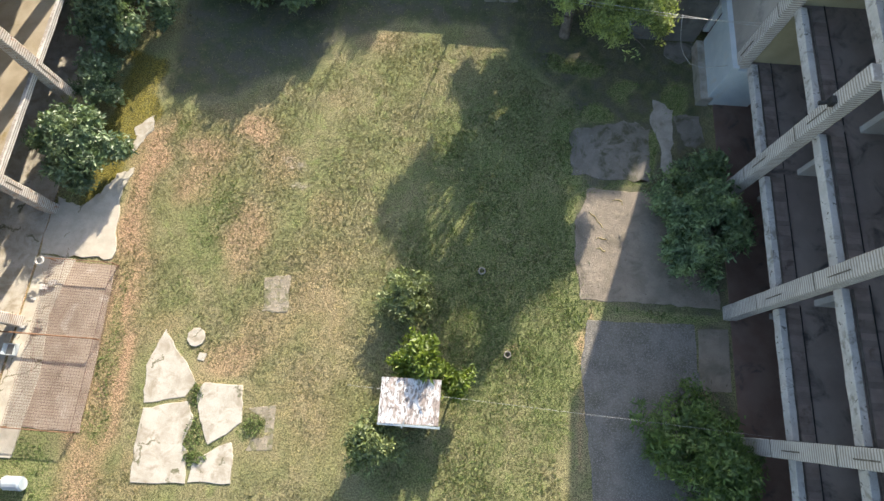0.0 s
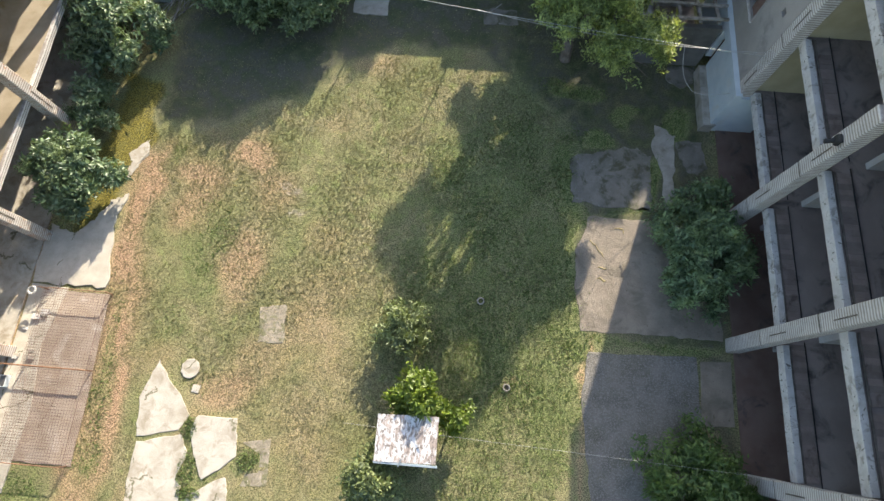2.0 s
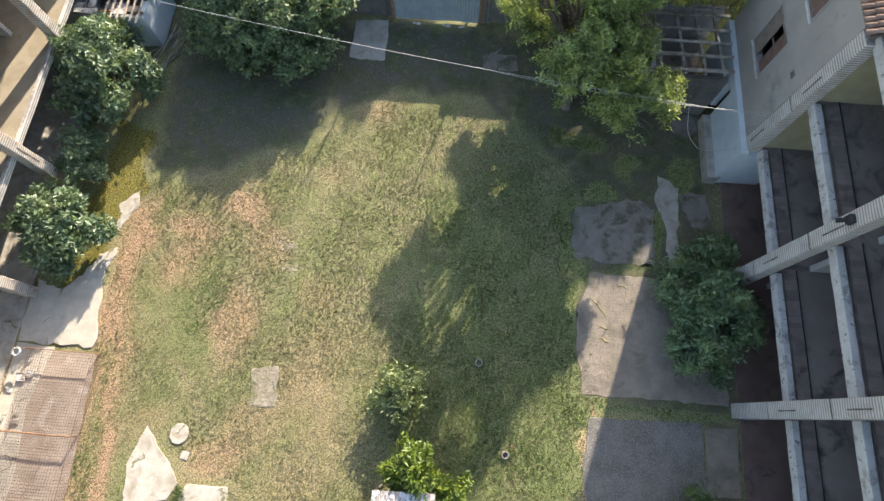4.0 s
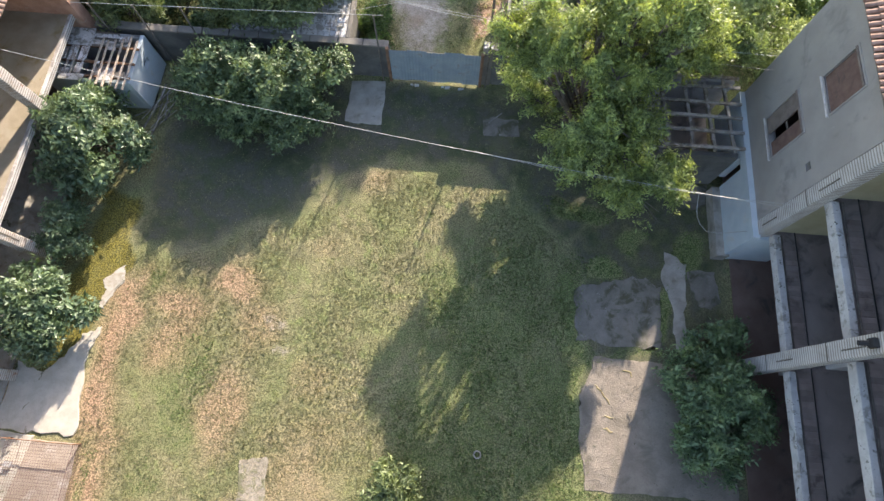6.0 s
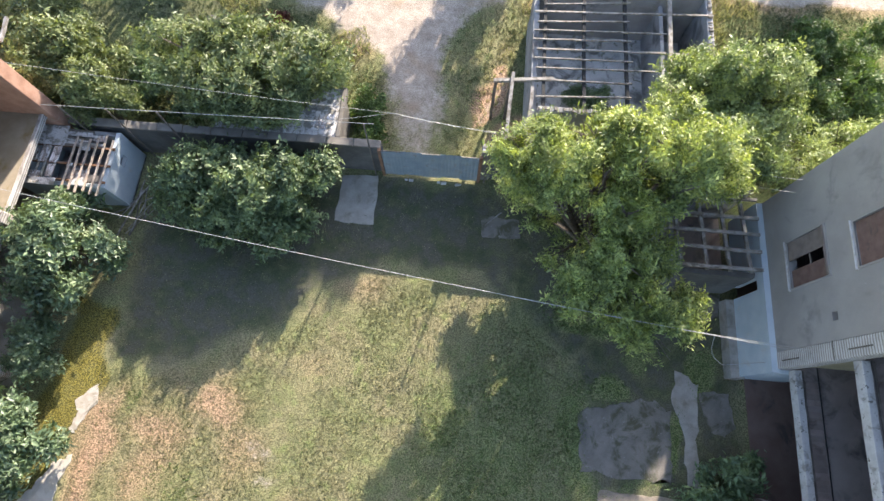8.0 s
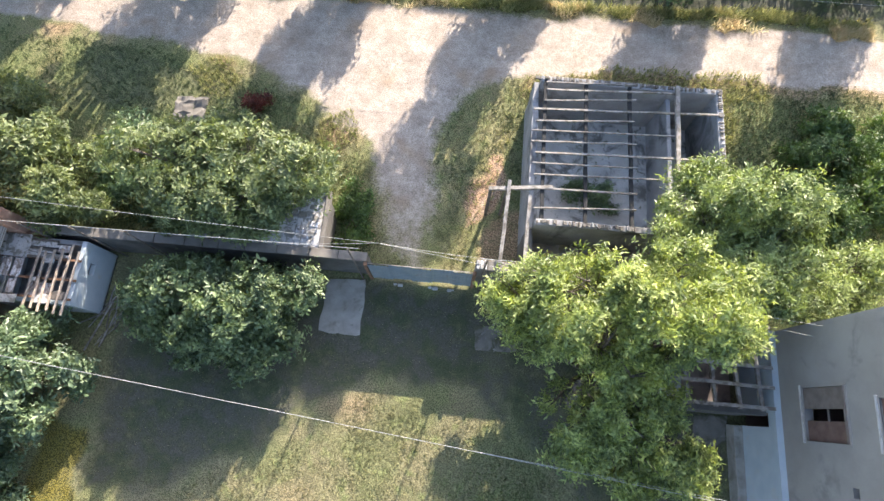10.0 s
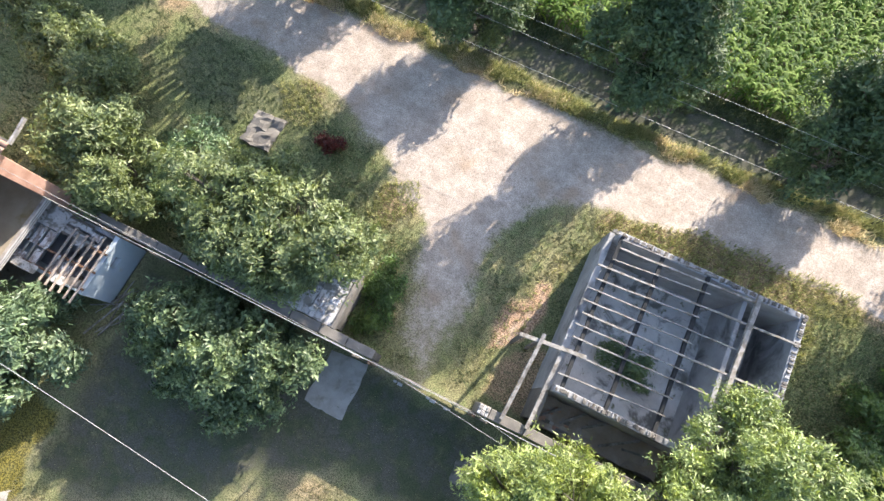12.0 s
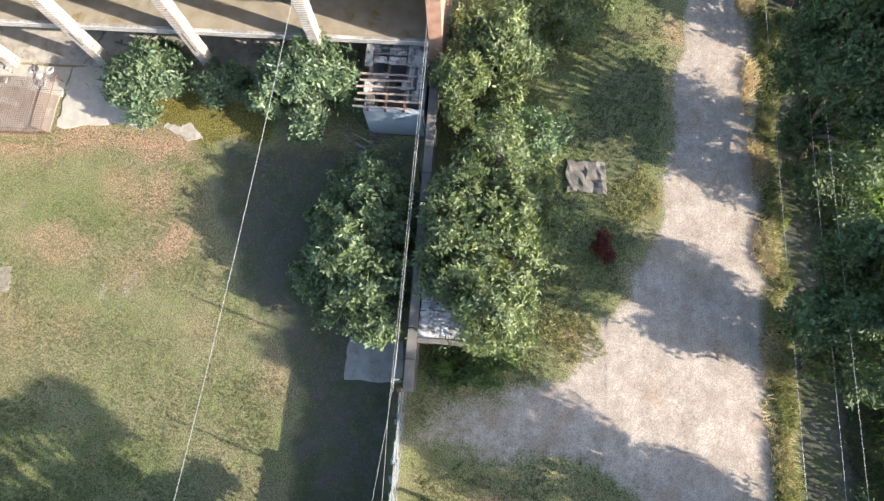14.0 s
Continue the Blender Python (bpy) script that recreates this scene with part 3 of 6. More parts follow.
# ---- ground ----
def value_noise(x, y, scale, seed):
    """Smooth random field between 0 and 1."""
    g = np.random.default_rng(seed).random((128, 128))
    u, v = np.asarray(x) * scale + 1000.0, np.asarray(y) * scale + 1000.0
    i, j = np.floor(u).astype(int), np.floor(v).astype(int)
    a, b = u - i, v - j
    a, b = a * a * (3 - 2 * a), b * b * (3 - 2 * b)
    i0, i1, j0, j1 = i % 128, (i + 1) % 128, j % 128, (j + 1) % 128
    return (g[i0, j0] * (1 - a) + g[i1, j0] * a) * (1 - b) + (g[i0, j1] * (1 - a) + g[i1, j1] * a) * b


def sstep(v, lo, hi):
    k = np.clip((v - lo) / (hi - lo), 0, 1)
    return k * k * (3 - 2 * k)


def inside(x, y, poly, soft):
    """1 well inside a polygon, 0 well outside, with a soft rim."""
    ins = np.zeros(x.shape, bool)
    dist = np.full(x.shape, 1e9)
    n = len(poly)
    for k in range(n):
        (x0, y0), (x1, y1) = poly[k], poly[(k + 1) % n]
        if y0 != y1:
            c = ((y0 > y) != (y1 > y)) & (x < (x1 - x0) * (y - y0) / (y1 - y0) + x0)
            ins ^= c
        dx, dy = x1 - x0, y1 - y0
        t = np.clip(((x - x0) * dx + (y - y0) * dy) / (dx * dx + dy * dy), 0, 1)
        dist = np.minimum(dist, np.hypot(x - x0 - t * dx, y - y0 - t * dy))
    return sstep(np.where(ins, dist, -dist), -soft, soft)


def blob(x, y, cx, cy, rx, ry, soft=0.4):
    return sstep(1 - np.hypot((x - cx) / rx, (y - cy) / ry), -soft, soft)


def cover_at(x, y):
    """How much gravel, dry grass, lush grass, bare soil, moss and dirt with painted shade lies at a place."""
    w = (value_noise(x, y, 0.8, 1) - 0.5) * 1.0
    w2 = (value_noise(x, y, 0.7, 2) - 0.5) * 1.0
    X, Y = x + w, y + w2
    road = inside(x + w * 0.3, y + w2 * 0.5, [(-300, 36.2), (-23, 35.9), (-15, 34.9), (-9, 34.2), (2, 34.7), (6.5, 35.3), (18, 35.6), (300, 36.2), (300, 39.0), (14, 38.8), (2, 38.5), (-6, 38.6), (-16, 39.0), (-300, 39.4)], 0.45)
    drive = inside(X, Y, [(-12.4, 35.2), (-10.0, 33.4), (-7.2, 31.9), (-5.2, 30.1), (-4.5, 28.0), (-3.6, 25.8), (-2.6, 23.9), (-1.2, 24.0), (-1.5, 25.6), (-1.7, 29.4), (-1.5, 31.4), (-0.2, 33.7), (1.4, 34.5), (2.8, 35.2)], 0.8)
    gravel = np.maximum(road, drive * (0.58 + 0.37 * sstep(y, 25.0, 30.5)))
    dry = 0.80 * inside(X, Y, [(-15.6, 12), (-15.2, 4), (-15.0, -12), (-12.8, -12), (-13.2, 3), (-13.9, 8), (-13.8, 12.3)], 0.9) * (0.65 + 0.6 * value_noise(x, y, 1.1, 33))
    dry = np.maximum(dry, 0.42 * sstep(value_noise(x, y, 0.5, 31), 0.45, 0.85) * inside(x, y, [(-15, -9), (-2.5, -9), (-4.5, 15), (-15, 13)], 1.5))
    for cx, cy, rx, ry, k in ((-9.6, 11.8, 1.6, 1.0, 0.70), (-12.2, 10.6, 1.6, 0.9, 0.66), (-9.2, 6.5, 1.3, 1.9, 0.58), (-9.0, 0.8, 1.3, 0.6, 0.62), (-5.2, 5.2, 2.2, 2.0, 0.40), (-8.4, 10.2, 1.2, 1.6, 0.50), (-11.9, 9.0, 1.2, 1.4, 0.60), (-4.4, 17.4, 1.4, 1.0, 0.42), (-5.7, -1.0, 3.0, 3.4, 0.36)):
        dry = np.maximum(dry, k * blob(X, Y, cx, cy, rx, ry, 0.7))
    dry = np.maximum(dry, 0.34 * inside(x + w * 0.2, y + w2 * 0.6, [(-300, 39.3), (-16, 38.9), (2, 38.4), (300, 38.9), (300, 39.4), (2, 39.0), (-300, 39.8)], 0.3))
    dry = np.maximum(dry, 0.35 * inside(X, Y, [(-1.0, 24.0), (0.0, 24.0), (1.0, 26.6), (1.9, 30.2), (2.2, 31.2), (1.1, 31.6), (0.5, 29.4), (0.1, 27.1)], 0.35))
    dry = np.maximum(dry, 0.60 * blob(X, Y, -6.5, 30.4, 1.0, 1.6))
    dry = np.maximum(dry, 0.55 * blob(X, Y, -13.4, 33.4, 1.4, 1.4))
    dry = np.maximum(dry, 0.52 * inside(X, Y, [(2.5, 34.9), (2.7, 33.3), (12, 33.6), (30, 35.8), (30, 36.6), (9, 35.7)], 0.3))
    dry = np.maximum(dry, 0.50 * blob(X, Y, 12.2, 32.8, 1.2, 1.6))
    lush = 0.38 * inside(X, Y, [(-0.9, 23.4), (-1.6, 26.5), (-2.3, 29.5), (-1.9, 33.0), (0.4, 34.5), (2.2, 35.1), (3.6, 33.8), (3.4, 23.4)], 1.0)
    lush = np.maximum(lush, 0.55 * inside(X, Y, [(-30, 23.4), (-3.6, 23.4), (-5.0, 28.5), (-8.2, 32.0), (-14.6, 34.8), (-30, 35.2)], 0.8))
    soil = 0.34 * inside(X, Y, [(-2.2, 25.0), (0.4, 28.5), (1.6, 32.0), (2.0, 34.6), (0.2, 34.2), (-1.4, 31.5)], 0.6)
    for cx, cy, rx, ry, k in ((-11.1, 7.2, 1.2, 2.9, 0.46), (-11.7, 3.4, 1.0, 1.3, 0.36), (-13.4, 12.0, 0.5, 0.5, 0.50), (-6.2, 9.4, 1.5, 4.4, 0.30), (-3.6, 12.6, 1.2, 2.6, 0.30), (-10.2, 1.2, 1.6, 0.7, 0.34), (-14.4, 1.5, 0.5, 3.4, 0.50), (-14.2, -2.4, 0.5, 1.2, 0.50)):
        lush = np.maximum(lush, k * blob(X, Y, cx, cy, rx, ry, 0.8))
    lush = np.maximum(lush, 0.62 * blob(X, Y, -13.7, 27.8, 1.2, 2.2))
    lush = np.maximum(lush, 0.62 * inside(X, Y, [(10.4, 21.5), (40, 21.5), (40, 35.8), (13.2, 35.0), (11.6, 30)], 0.6))
    lush = np.maximum(lush, 0.50 * inside(X, Y, [(-300, 41.4), (300, 41.6), (300, 43.6), (-300, 43.2)], 0.4))
    lush = np.maximum(lush, 0.60 * blob(X, Y, 4.9, 2.6, 1.5, 5.5, 0.6))
    lush = np.maximum(lush, 0.40 * blob(X, Y, 2.0, -4.0, 4.5, 4.0, 0.6))
    lush = np.maximum(lush, 0.52 * blob(X, Y, -17.2, -4.8, 2.2, 1.8))
    lush = np.maximum(lush, 0.50 * blob(X, Y, -9.6, -1.9, 0.9, 1.7))
    lush = np.maximum(lush, 0.50 * blob(X, Y, -7.4, -1.9, 0.7, 0.8))
    lush = np.maximum(lush, 0.55 * inside(X, Y, [(6.2, 4.0), (12.6, 4.0), (12.6, 4.5), (6.2, 4.5)], 0.2))
    lush = np.maximum(lush, 0.50 * inside(X, Y, [(5.6, 9.9), (10.0, 9.9), (10.0, 10.4), (5.6, 10.5)], 0.25))
    for cx, cy, rx, ry in ((7.0, 14.0, 1.0, 0.7), (9.9, 12.0, 0.35, 1.6), (11.2, 15.4, 0.8, 1.2), (5.6, 12.0, 0.8, 2.6), (6.0, 16.8, 1.6, 0.8), (8.6, 15.4, 0.8, 0.5), (11.4, 10.2, 0.6, 0.8)):
        lush = np.maximum(lush, 0.72 * blob(X, Y, cx, cy, rx, ry, 0.7))
    lush = np.maximum(lush, 0.55 * inside(X, Y, [(5.4, 4.2), (6.1, 4.2), (6.0, 8.4), (6.6, 10.2), (9.6, 10.1), (9.6, 10.6), (5.4, 10.6)], 0.3))
    lush = np.maximum(lush, 0.52 * blob(X, Y, 2.0, 6.5, 4.6, 9.5, 0.5))
    lush = np.maximum(lush, 0.30 * blob(X, Y, -1.0, -1.0, 3.5, 4.0, 0.7))
    # strip of bare pink soil; its gravel share paints in sunlight
    soil = np.maximum(soil, 0.80 * inside(X, Y, [(0.2, 26.3), (0.9, 26.6), (1.7, 28.5), (1.9, 30.0), (1.1, 30.0), (0.5, 28.4)], 0.35))
    gravel = np.maximum(gravel, 0.36 * inside(X, Y, [(0.2, 26.6), (0.9, 26.6), (1.6, 28.5), (1.8, 30.0), (1.2, 30.0), (0.6, 28.4)], 0.35))
    for cx, cy, rx, ry in ((-7.95, 10.3, 0.35, 0.4), (-7.3, 10.25, 0.35, 0.35), (-7.45, 8.85, 0.65, 0.4)):
        gravel = np.maximum(gravel, 0.50 * blob(X, Y, cx, cy, rx, ry, 0.6))
    soil = np.maximum(soil, 0.50 * inside(X, Y, [(6.1, 4.4), (6.0, 0.5), (6.5, -3.0), (6.9, -3.0), (6.7, 0.5), (6.8, 4.4)], 0.25))
    soil = np.maximum(soil, 0.42 * blob(X, Y, 3.1, 1.9, 0.45, 0.4))
    soil = np.maximum(soil, 0.56 * inside(X, Y, [(0.4, 24.2), (3.0, 24.2), (3.0, 27.6), (1.6, 27.6)], 0.4))
    soil = np.maximum(soil, 0.30 * inside(X, Y, [(-300, 41.0), (300, 42.0), (300, 44.6), (-300, 43.6)], 0.35))
    soil = np.maximum(soil, 0.62 * (x < -18.6) * (x > -27) * (y > -20) * (y < 24))
    # dry colour paints in the sunlit strip between two tree shadows
    dry = np.maximum(dry, 0.60 * inside(X, Y, [(-23.2, 35.6), (-22.4, 31.5), (-21.2, 31.6), (-21.6, 35.6)], 0.3))
    moss = 0.62 * inside(X, Y, [(-17.6, 7.0), (-16.0, 7.2), (-15.6, 9.5), (-14.9, 12.0), (-15.2, 15.8), (-17.4, 16.0)], 0.35)
    # grey dirt beside the tall building
    dirt_shade = 0.60 * inside(X, Y, [(5.9, 4.0), (5.7, 13.5), (3.5, 16.5), (1.2, 19.0), (0.8, 23.4), (13, 23.4), (13, -30), (11.3, -30), (11.3, 4.0)], 1.1)
    # these four darken ground lying in the shade of wall, trees and maize
    dirt_shade = np.maximum(dirt_shade, 0.68 * inside(X, Y, [(-6.4, 18.4), (-4.8, 23.6), (1.6, 23.6), (3.0, 16.0), (1.2, 18.4)], 1.0))
    dirt_shade = np.maximum(dirt_shade, 0.66 * inside(X, Y, [(-15.2, 12.6), (-15.2, 23.2), (-4.6, 23.2), (-4.0, 18.2), (-7.0, 15.8), (-10.5, 14.0)], 1.2))
    dirt_shade = np.maximum(dirt_shade, 0.44 * inside(X, Y, [(-21.2, 30.5), (-8.6, 31.2), (-14.8, 34.4), (-20.8, 35.2)], 0.8))
    dirt_shade = np.maximum(dirt_shade, 0.72 * inside(x + w * 0.3, y + w2 * 0.4, [(-300, 40.3), (-10, 39.9), (2, 39.6), (300, 40.0), (300, 42.4), (-300, 42.4)], 0.35))
    dirt_shade = dirt_shade * (1 - sstep(lush, 0.35, 0.7) * (x > 4.5) * (y < 18))
    return gravel, dry, lush, soil, moss, dirt_shade


def spaced(lo, hi, step, far):
    a = np.arange(lo, hi + step / 2, step)
    g = np.array([1, 3, 8, 20, 50, 120, 260, 500.0])
    g = g[g < far]
    return np.concatenate([lo - g[::-1], a, hi + g])


gx, gy = spaced(-28, 21, 0.25, 600), spaced(-10, 45, 0.25, 600)
GX, GY = np.meshgrid(gx, gy, indexing="ij")
near = (GX > -29) & (GX < 22) & (GY > -11) & (GY < 46)
GZ = np.where(near, (value_noise(GX, GY, 0.6, 21) - 0.5) * 0.035 + (value_noise(GX, GY, 2.2, 22) - 0.5) * 0.02, 0.0) - 0.012
n_i, n_j = GX.shape
idx = np.arange(n_i * n_j).reshape(n_i, n_j)
faces = np.stack([idx[:-1, :-1], idx[1:, :-1], idx[1:, 1:], idx[:-1, 1:]], -1).reshape(-1, 4)
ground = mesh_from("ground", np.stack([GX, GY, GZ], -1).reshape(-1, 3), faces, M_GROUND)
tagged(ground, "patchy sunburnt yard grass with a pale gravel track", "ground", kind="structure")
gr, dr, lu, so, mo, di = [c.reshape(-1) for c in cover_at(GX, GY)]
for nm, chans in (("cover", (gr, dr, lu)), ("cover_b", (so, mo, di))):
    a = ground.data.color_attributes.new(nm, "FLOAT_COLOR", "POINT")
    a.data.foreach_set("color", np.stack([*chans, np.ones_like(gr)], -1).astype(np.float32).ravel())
ground.data.polygons.foreach_set("use_smooth", np.ones(len(faces), bool))


def blades(name, n, xr, yr, chance, height, lean, material, label, width=0.014, seed=3):
    """Grass blades, three to a tuft, standing where chance(x, y) says."""
    r = np.random.default_rng(seed)
    x, y = r.uniform(*xr, n), r.uniform(*yr, n)
    k = r.random(n) < chance(x, y)
    x, y = np.repeat(x[k], 3), np.repeat(y[k], 3)
    m = len(x)
    x, y = x + r.normal(size=m) * 0.025, y + r.normal(size=m) * 0.025
    h = height * r.uniform(0.5, 1.3, m)
    a = r.uniform(0, math.tau, m)
    w = width * r.uniform(0.7, 1.4, m)
    ln = h * lean * r.uniform(0.4, 1.4, m)
    b = a + r.uniform(0.8, 2.2, m)
    v = np.empty((m, 3, 3))
    v[:, 0] = np.stack([x - np.cos(a) * w, y - np.sin(a) * w, np.full(m, -0.02)], -1)
    v[:, 1] = np.stack([x + np.cos(a) * w, y + np.sin(a) * w, np.full(m, -0.02)], -1)
    v[:, 2] = np.stack([x + np.cos(b) * ln, y + np.sin(b) * ln, h], -1)
    ob = mesh_from(name, v.reshape(-1, 3), np.arange(m * 3).reshape(-1, 3), material)
    return tagged(ob, label, "grass", kind="stuff")


def lawn_chance(x, y):
    g, d, l, s, m, q = cover_at(x, y)
    ok = (x > -15.2) * (1 - sstep(x + 1.2 * (value_noise(x, y, 1.3, 19) - 0.5), 5.0, 6.4))
    slabs = inside(x, y, [(-12.6, 1.6), (-12.0, -4.5), (-7.8, -4.4), (-8.0, -0.2)], 0.2)
    return ok * (1 - 0.9 * sstep(q, 0.15, 0.42)) * (1 - sstep(s, 0.2, 0.5)) * (1 - sstep(d, 0.35, 0.8) * 0.6) * sstep(y, -11.0, -8.0) * (1 - 0.75 * slabs) * 0.9


blades("lawn_grass", 165000, (-15.2, 6.4), (-11, 22.5), lawn_chance, 0.045, 0.45, L_GRASS, "short mown yard grass, yellowing in patches", 0.013)
blades("lush_grass", 75000, (-18, 12), (-8, 18), lambda x, y: sstep(cover_at(x, y)[2], 0.22, 0.55), 0.055, 0.9, L_LUSH, "greener grass growing in damp patches", 0.021, 4)
blades("dry_verge_grass", 30000, (-28, 21), (38.2, 40.0), lambda x, y: sstep(y + 0.5 * value_noise(x, y, 1.3, 46), 38.75, 39.0) * (1 - sstep(y, 39.3, 39.6)) * sstep(value_noise(x, y, 0.45, 44), 0.45, 0.75), 0.24, 1.0, L_STRAW, "tall dry straw-coloured grass along the track", 0.024, 6)
blades("green_verge_grass", 40000, (-28, 21), (38.6, 40.4), lambda x, y: sstep(y - 0.02 * np.abs(x) + 0.6 * (value_noise(x, y, 0.9, 45) - 0.5), 38.8, 39.2) * (1 - sstep(y - 0.02 * np.abs(x) + 0.9 * (value_noise(x, y, 0.7, 47) - 0.5), 39.2, 39.7)) * (0.3 + 0.7 * sstep(value_noise(x, y, 1.6, 48), 0.25, 0.6)), 0.26, 0.8, L_VERGE, "tall yellow-green grass on the ditch side of the track", 0.022, 15)
blades("dry_drive_grass", 30000, (-16, 15), (25.5, 36), lambda x, y: sstep(cover_at(x, y)[1], 0.25, 0.55) * (y > 25), 0.20, 0.8, L_VERGE, "dry grass tufts beside the gravel drive", 0.018, 7)
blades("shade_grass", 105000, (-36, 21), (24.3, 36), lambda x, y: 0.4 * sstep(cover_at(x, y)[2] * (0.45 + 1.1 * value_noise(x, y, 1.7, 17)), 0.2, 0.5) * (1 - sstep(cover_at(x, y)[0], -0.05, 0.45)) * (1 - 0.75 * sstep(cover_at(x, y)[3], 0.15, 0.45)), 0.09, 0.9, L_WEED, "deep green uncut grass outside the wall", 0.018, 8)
blades("roadside_grass", 42000, (-16, 21), (23.9, 36.8), lambda x, y: sstep(x + 0.5 * (y - 32), -13.5, -8.5) * (1 - 0.7 * sstep(cover_at(x, y)[3], 0.15, 0.45)) * (1 - sstep(cover_at(x, y)[0] + 0.5 * (value_noise(x, y, 2.4, 52) - 0.5), -0.05, 0.60)) * (1 - inside(x, y, [(2.6, 23.5), (12, 23.5), (11.1, 33), (2.9, 33)], 0.1)), 0.08, 0.9, L_GRASS, "yellow-green uncut grass around the drive", 0.016, 14)
blades("field_edge_grass", 34000, (-28, 21), (40.2, 43.6), lambda x, y: 0.5 * sstep(cover_at(x, y)[2], 0.2, 0.5), 0.28, 0.9, L_WEED, "green weeds at the field's edge", 0.02, 9)


# ---- paving ----
def paving(name, pts, top, mat, label, wobble=0.05, cuts=6, category="slab", group=""):
    ob = part(name, slab_shape(pts, -0.12, top, wobble, cuts), mat, None)
    return tagged(ob, label, category, group, "structure" if category == "pavement" else "")


paving("concrete_slab", [(-11.99, 1.78), (-12.52, 0.13), (-12.25, -1.4), (-10.55, -1.03), (-10.19, -0.41), (-10.89, 0.5), (-11.47, 1.07)], 0.03, M_CONC_PALE, "pale broken wedge of concrete lying in the grass", 0.08, group="broken yard slabs")
paving("concrete_slab", [(-12.2, -1.6), (-10.4, -1.18), (-10.02, -1.8), (-10.25, -2.95), (-9.97, -3.15), (-9.81, -4.41), (-12.05, -4.53), (-12.21, -2.89)], 0.04, M_CONC_PALE, "large cracked pale concrete slab in the grass", 0.08, group="broken yard slabs")
paving("concrete_slab", [(-9.82, -0.38), (-8.16, -0.36), (-7.93, -1.86), (-9.18, -2.86), (-9.77, -1.78), (-10.02, -0.98)], 0.045, M_CONC_PALE, "five-sided pale concrete slab in the grass", 0.08, group="broken yard slabs")
paving("concrete_slab", [(-9.66, -3.46), (-8.25, -2.68), (-8.03, -3.21), (-7.95, -4.25), (-9.72, -4.35)], 0.04, M_CONC_PALE, "triangular pale concrete slab in the grass", 0.08, group="broken yard slabs")
paving("stepping_stone", [(-10.6 + 0.41 * math.cos(k * 0.7), 1.51 + 0.43 * math.sin(k * 0.7)) for k in range(9)], 0.05, M_CONC_PALE, "round white concrete disc in the grass", 0.02, 2)
paving("stepping_stone", [(-10.32, 0.86), (-9.98, 0.84), (-10.05, 0.5), (-10.36, 0.55)], 0.03, M_CONC_PALE, "small pale chip of concrete in the grass", 0.02, 3)
paving("old_footing", [(-8.06, 4.41), (-6.89, 4.63), (-6.77, 2.95), (-7.91, 2.86)], 0.012, M_FOOTING, "worn brown square footing level with the grass", 0.10, 8)
paving("old_footing", [(-7.75, -1.27), (-6.6, -1.06), (-6.49, -2.87), (-7.6, -2.97), (-7.45, -2.55), (-6.9, -2.4), (-6.92, -1.7), (-7.3, -1.5)], 0.012, M_FOOTING, "L-shaped strip of brown footing in the grass", 0.04)
paving("concrete_apron", [(6.0, 6.7), (6.25, 4.5), (9.4, 4.55), (12.5, 4.5), (12.5, 9.7), (9.6, 9.9), (6.66, 9.98), (6.1, 8.4)], 0.016, M_CONC_GREY, "cracked grey concrete apron beside the tall building", 0.13, 10, "pavement")
for k, pts in enumerate(([(6.68, 8.75), (6.8, 8.6), (6.95, 8.52), (7.05, 8.3), (7.22, 8.15), (7.3, 7.98)], [(7.75, 9.35), (7.9, 9.46), (8.1, 9.44), (8.22, 9.4), (8.25, 9.2)], [(6.98, 7.42), (7.1, 7.5), (7.3, 7.42), (7.45, 7.44)], [(7.0, 6.95), (7.15, 6.98), (7.3, 6.84), (7.42, 6.86)])):
    bm = bmesh.new()
    rim = []
    for i, p in enumerate(pts):
        w = 0.01 + 0.05 * random.random() * (0 < i < len(pts) - 1)
        rim.append((bm.verts.new((p[0] - 0.02, p[1] - w, 0.02)), bm.verts.new((p[0], p[1] + 0.005, 0.045)), bm.verts.new((p[0] + 0.02, p[1] + w, 0.02))))
    for a, c in zip(rim, rim[1:]):
        for q in (0, 1):
            bm.faces.new((a[q], c[q], c[q + 1], a[q + 1]))
    tagged(part("crack_weed", bm, L_STRAW, None), "withered weeds growing along a crack in the concrete", "weeds", "crack weeds")
paving("concrete_apron", [(5.8, 10.6), (9.55, 10.5), (9.7, 13.4), (8.4, 13.8), (5.7, 12.9)], 0.012, M_CONC_MOSSY, "dirty grey concrete apron under the walnut tree", 0.26, 10, "pavement")
paving("concrete_path", [(9.9, 15.1), (10.9, 14.6), (10.75, 12.5), (10.8, 10.4), (10.25, 10.39), (10.2, 12.4), (9.8, 13.5)], 0.016, M_CONC, "narrow pale concrete path beside the tall building", 0.16, 8, "pavement")
paving("concrete_pad", [(10.9, 14.2), (12.2, 14.3), (12.4, 12.9), (11.9, 12.5), (11.2, 12.7)], 0.014, M_CONC_MOSSY, "broken patch of mossy concrete beside the building", 0.16, 6, "pavement")
paving("concrete_pad", [(10.7, 18.6), (12.1, 18.7), (12.0, 17.6), (11.3, 17.3), (10.6, 17.8)], 0.014, M_CONC_MOSSY, "grey rough concrete pad below the lean-to", 0.12, 6, "pavement")
paving("concrete_pad", [(1.0, 21.6), (2.8, 21.5), (2.9, 20.6), (1.1, 20.5)], 0.03, M_CONC_MOSSY, "grey concrete pad under the walnut tree", 0.08, 6, "pavement")
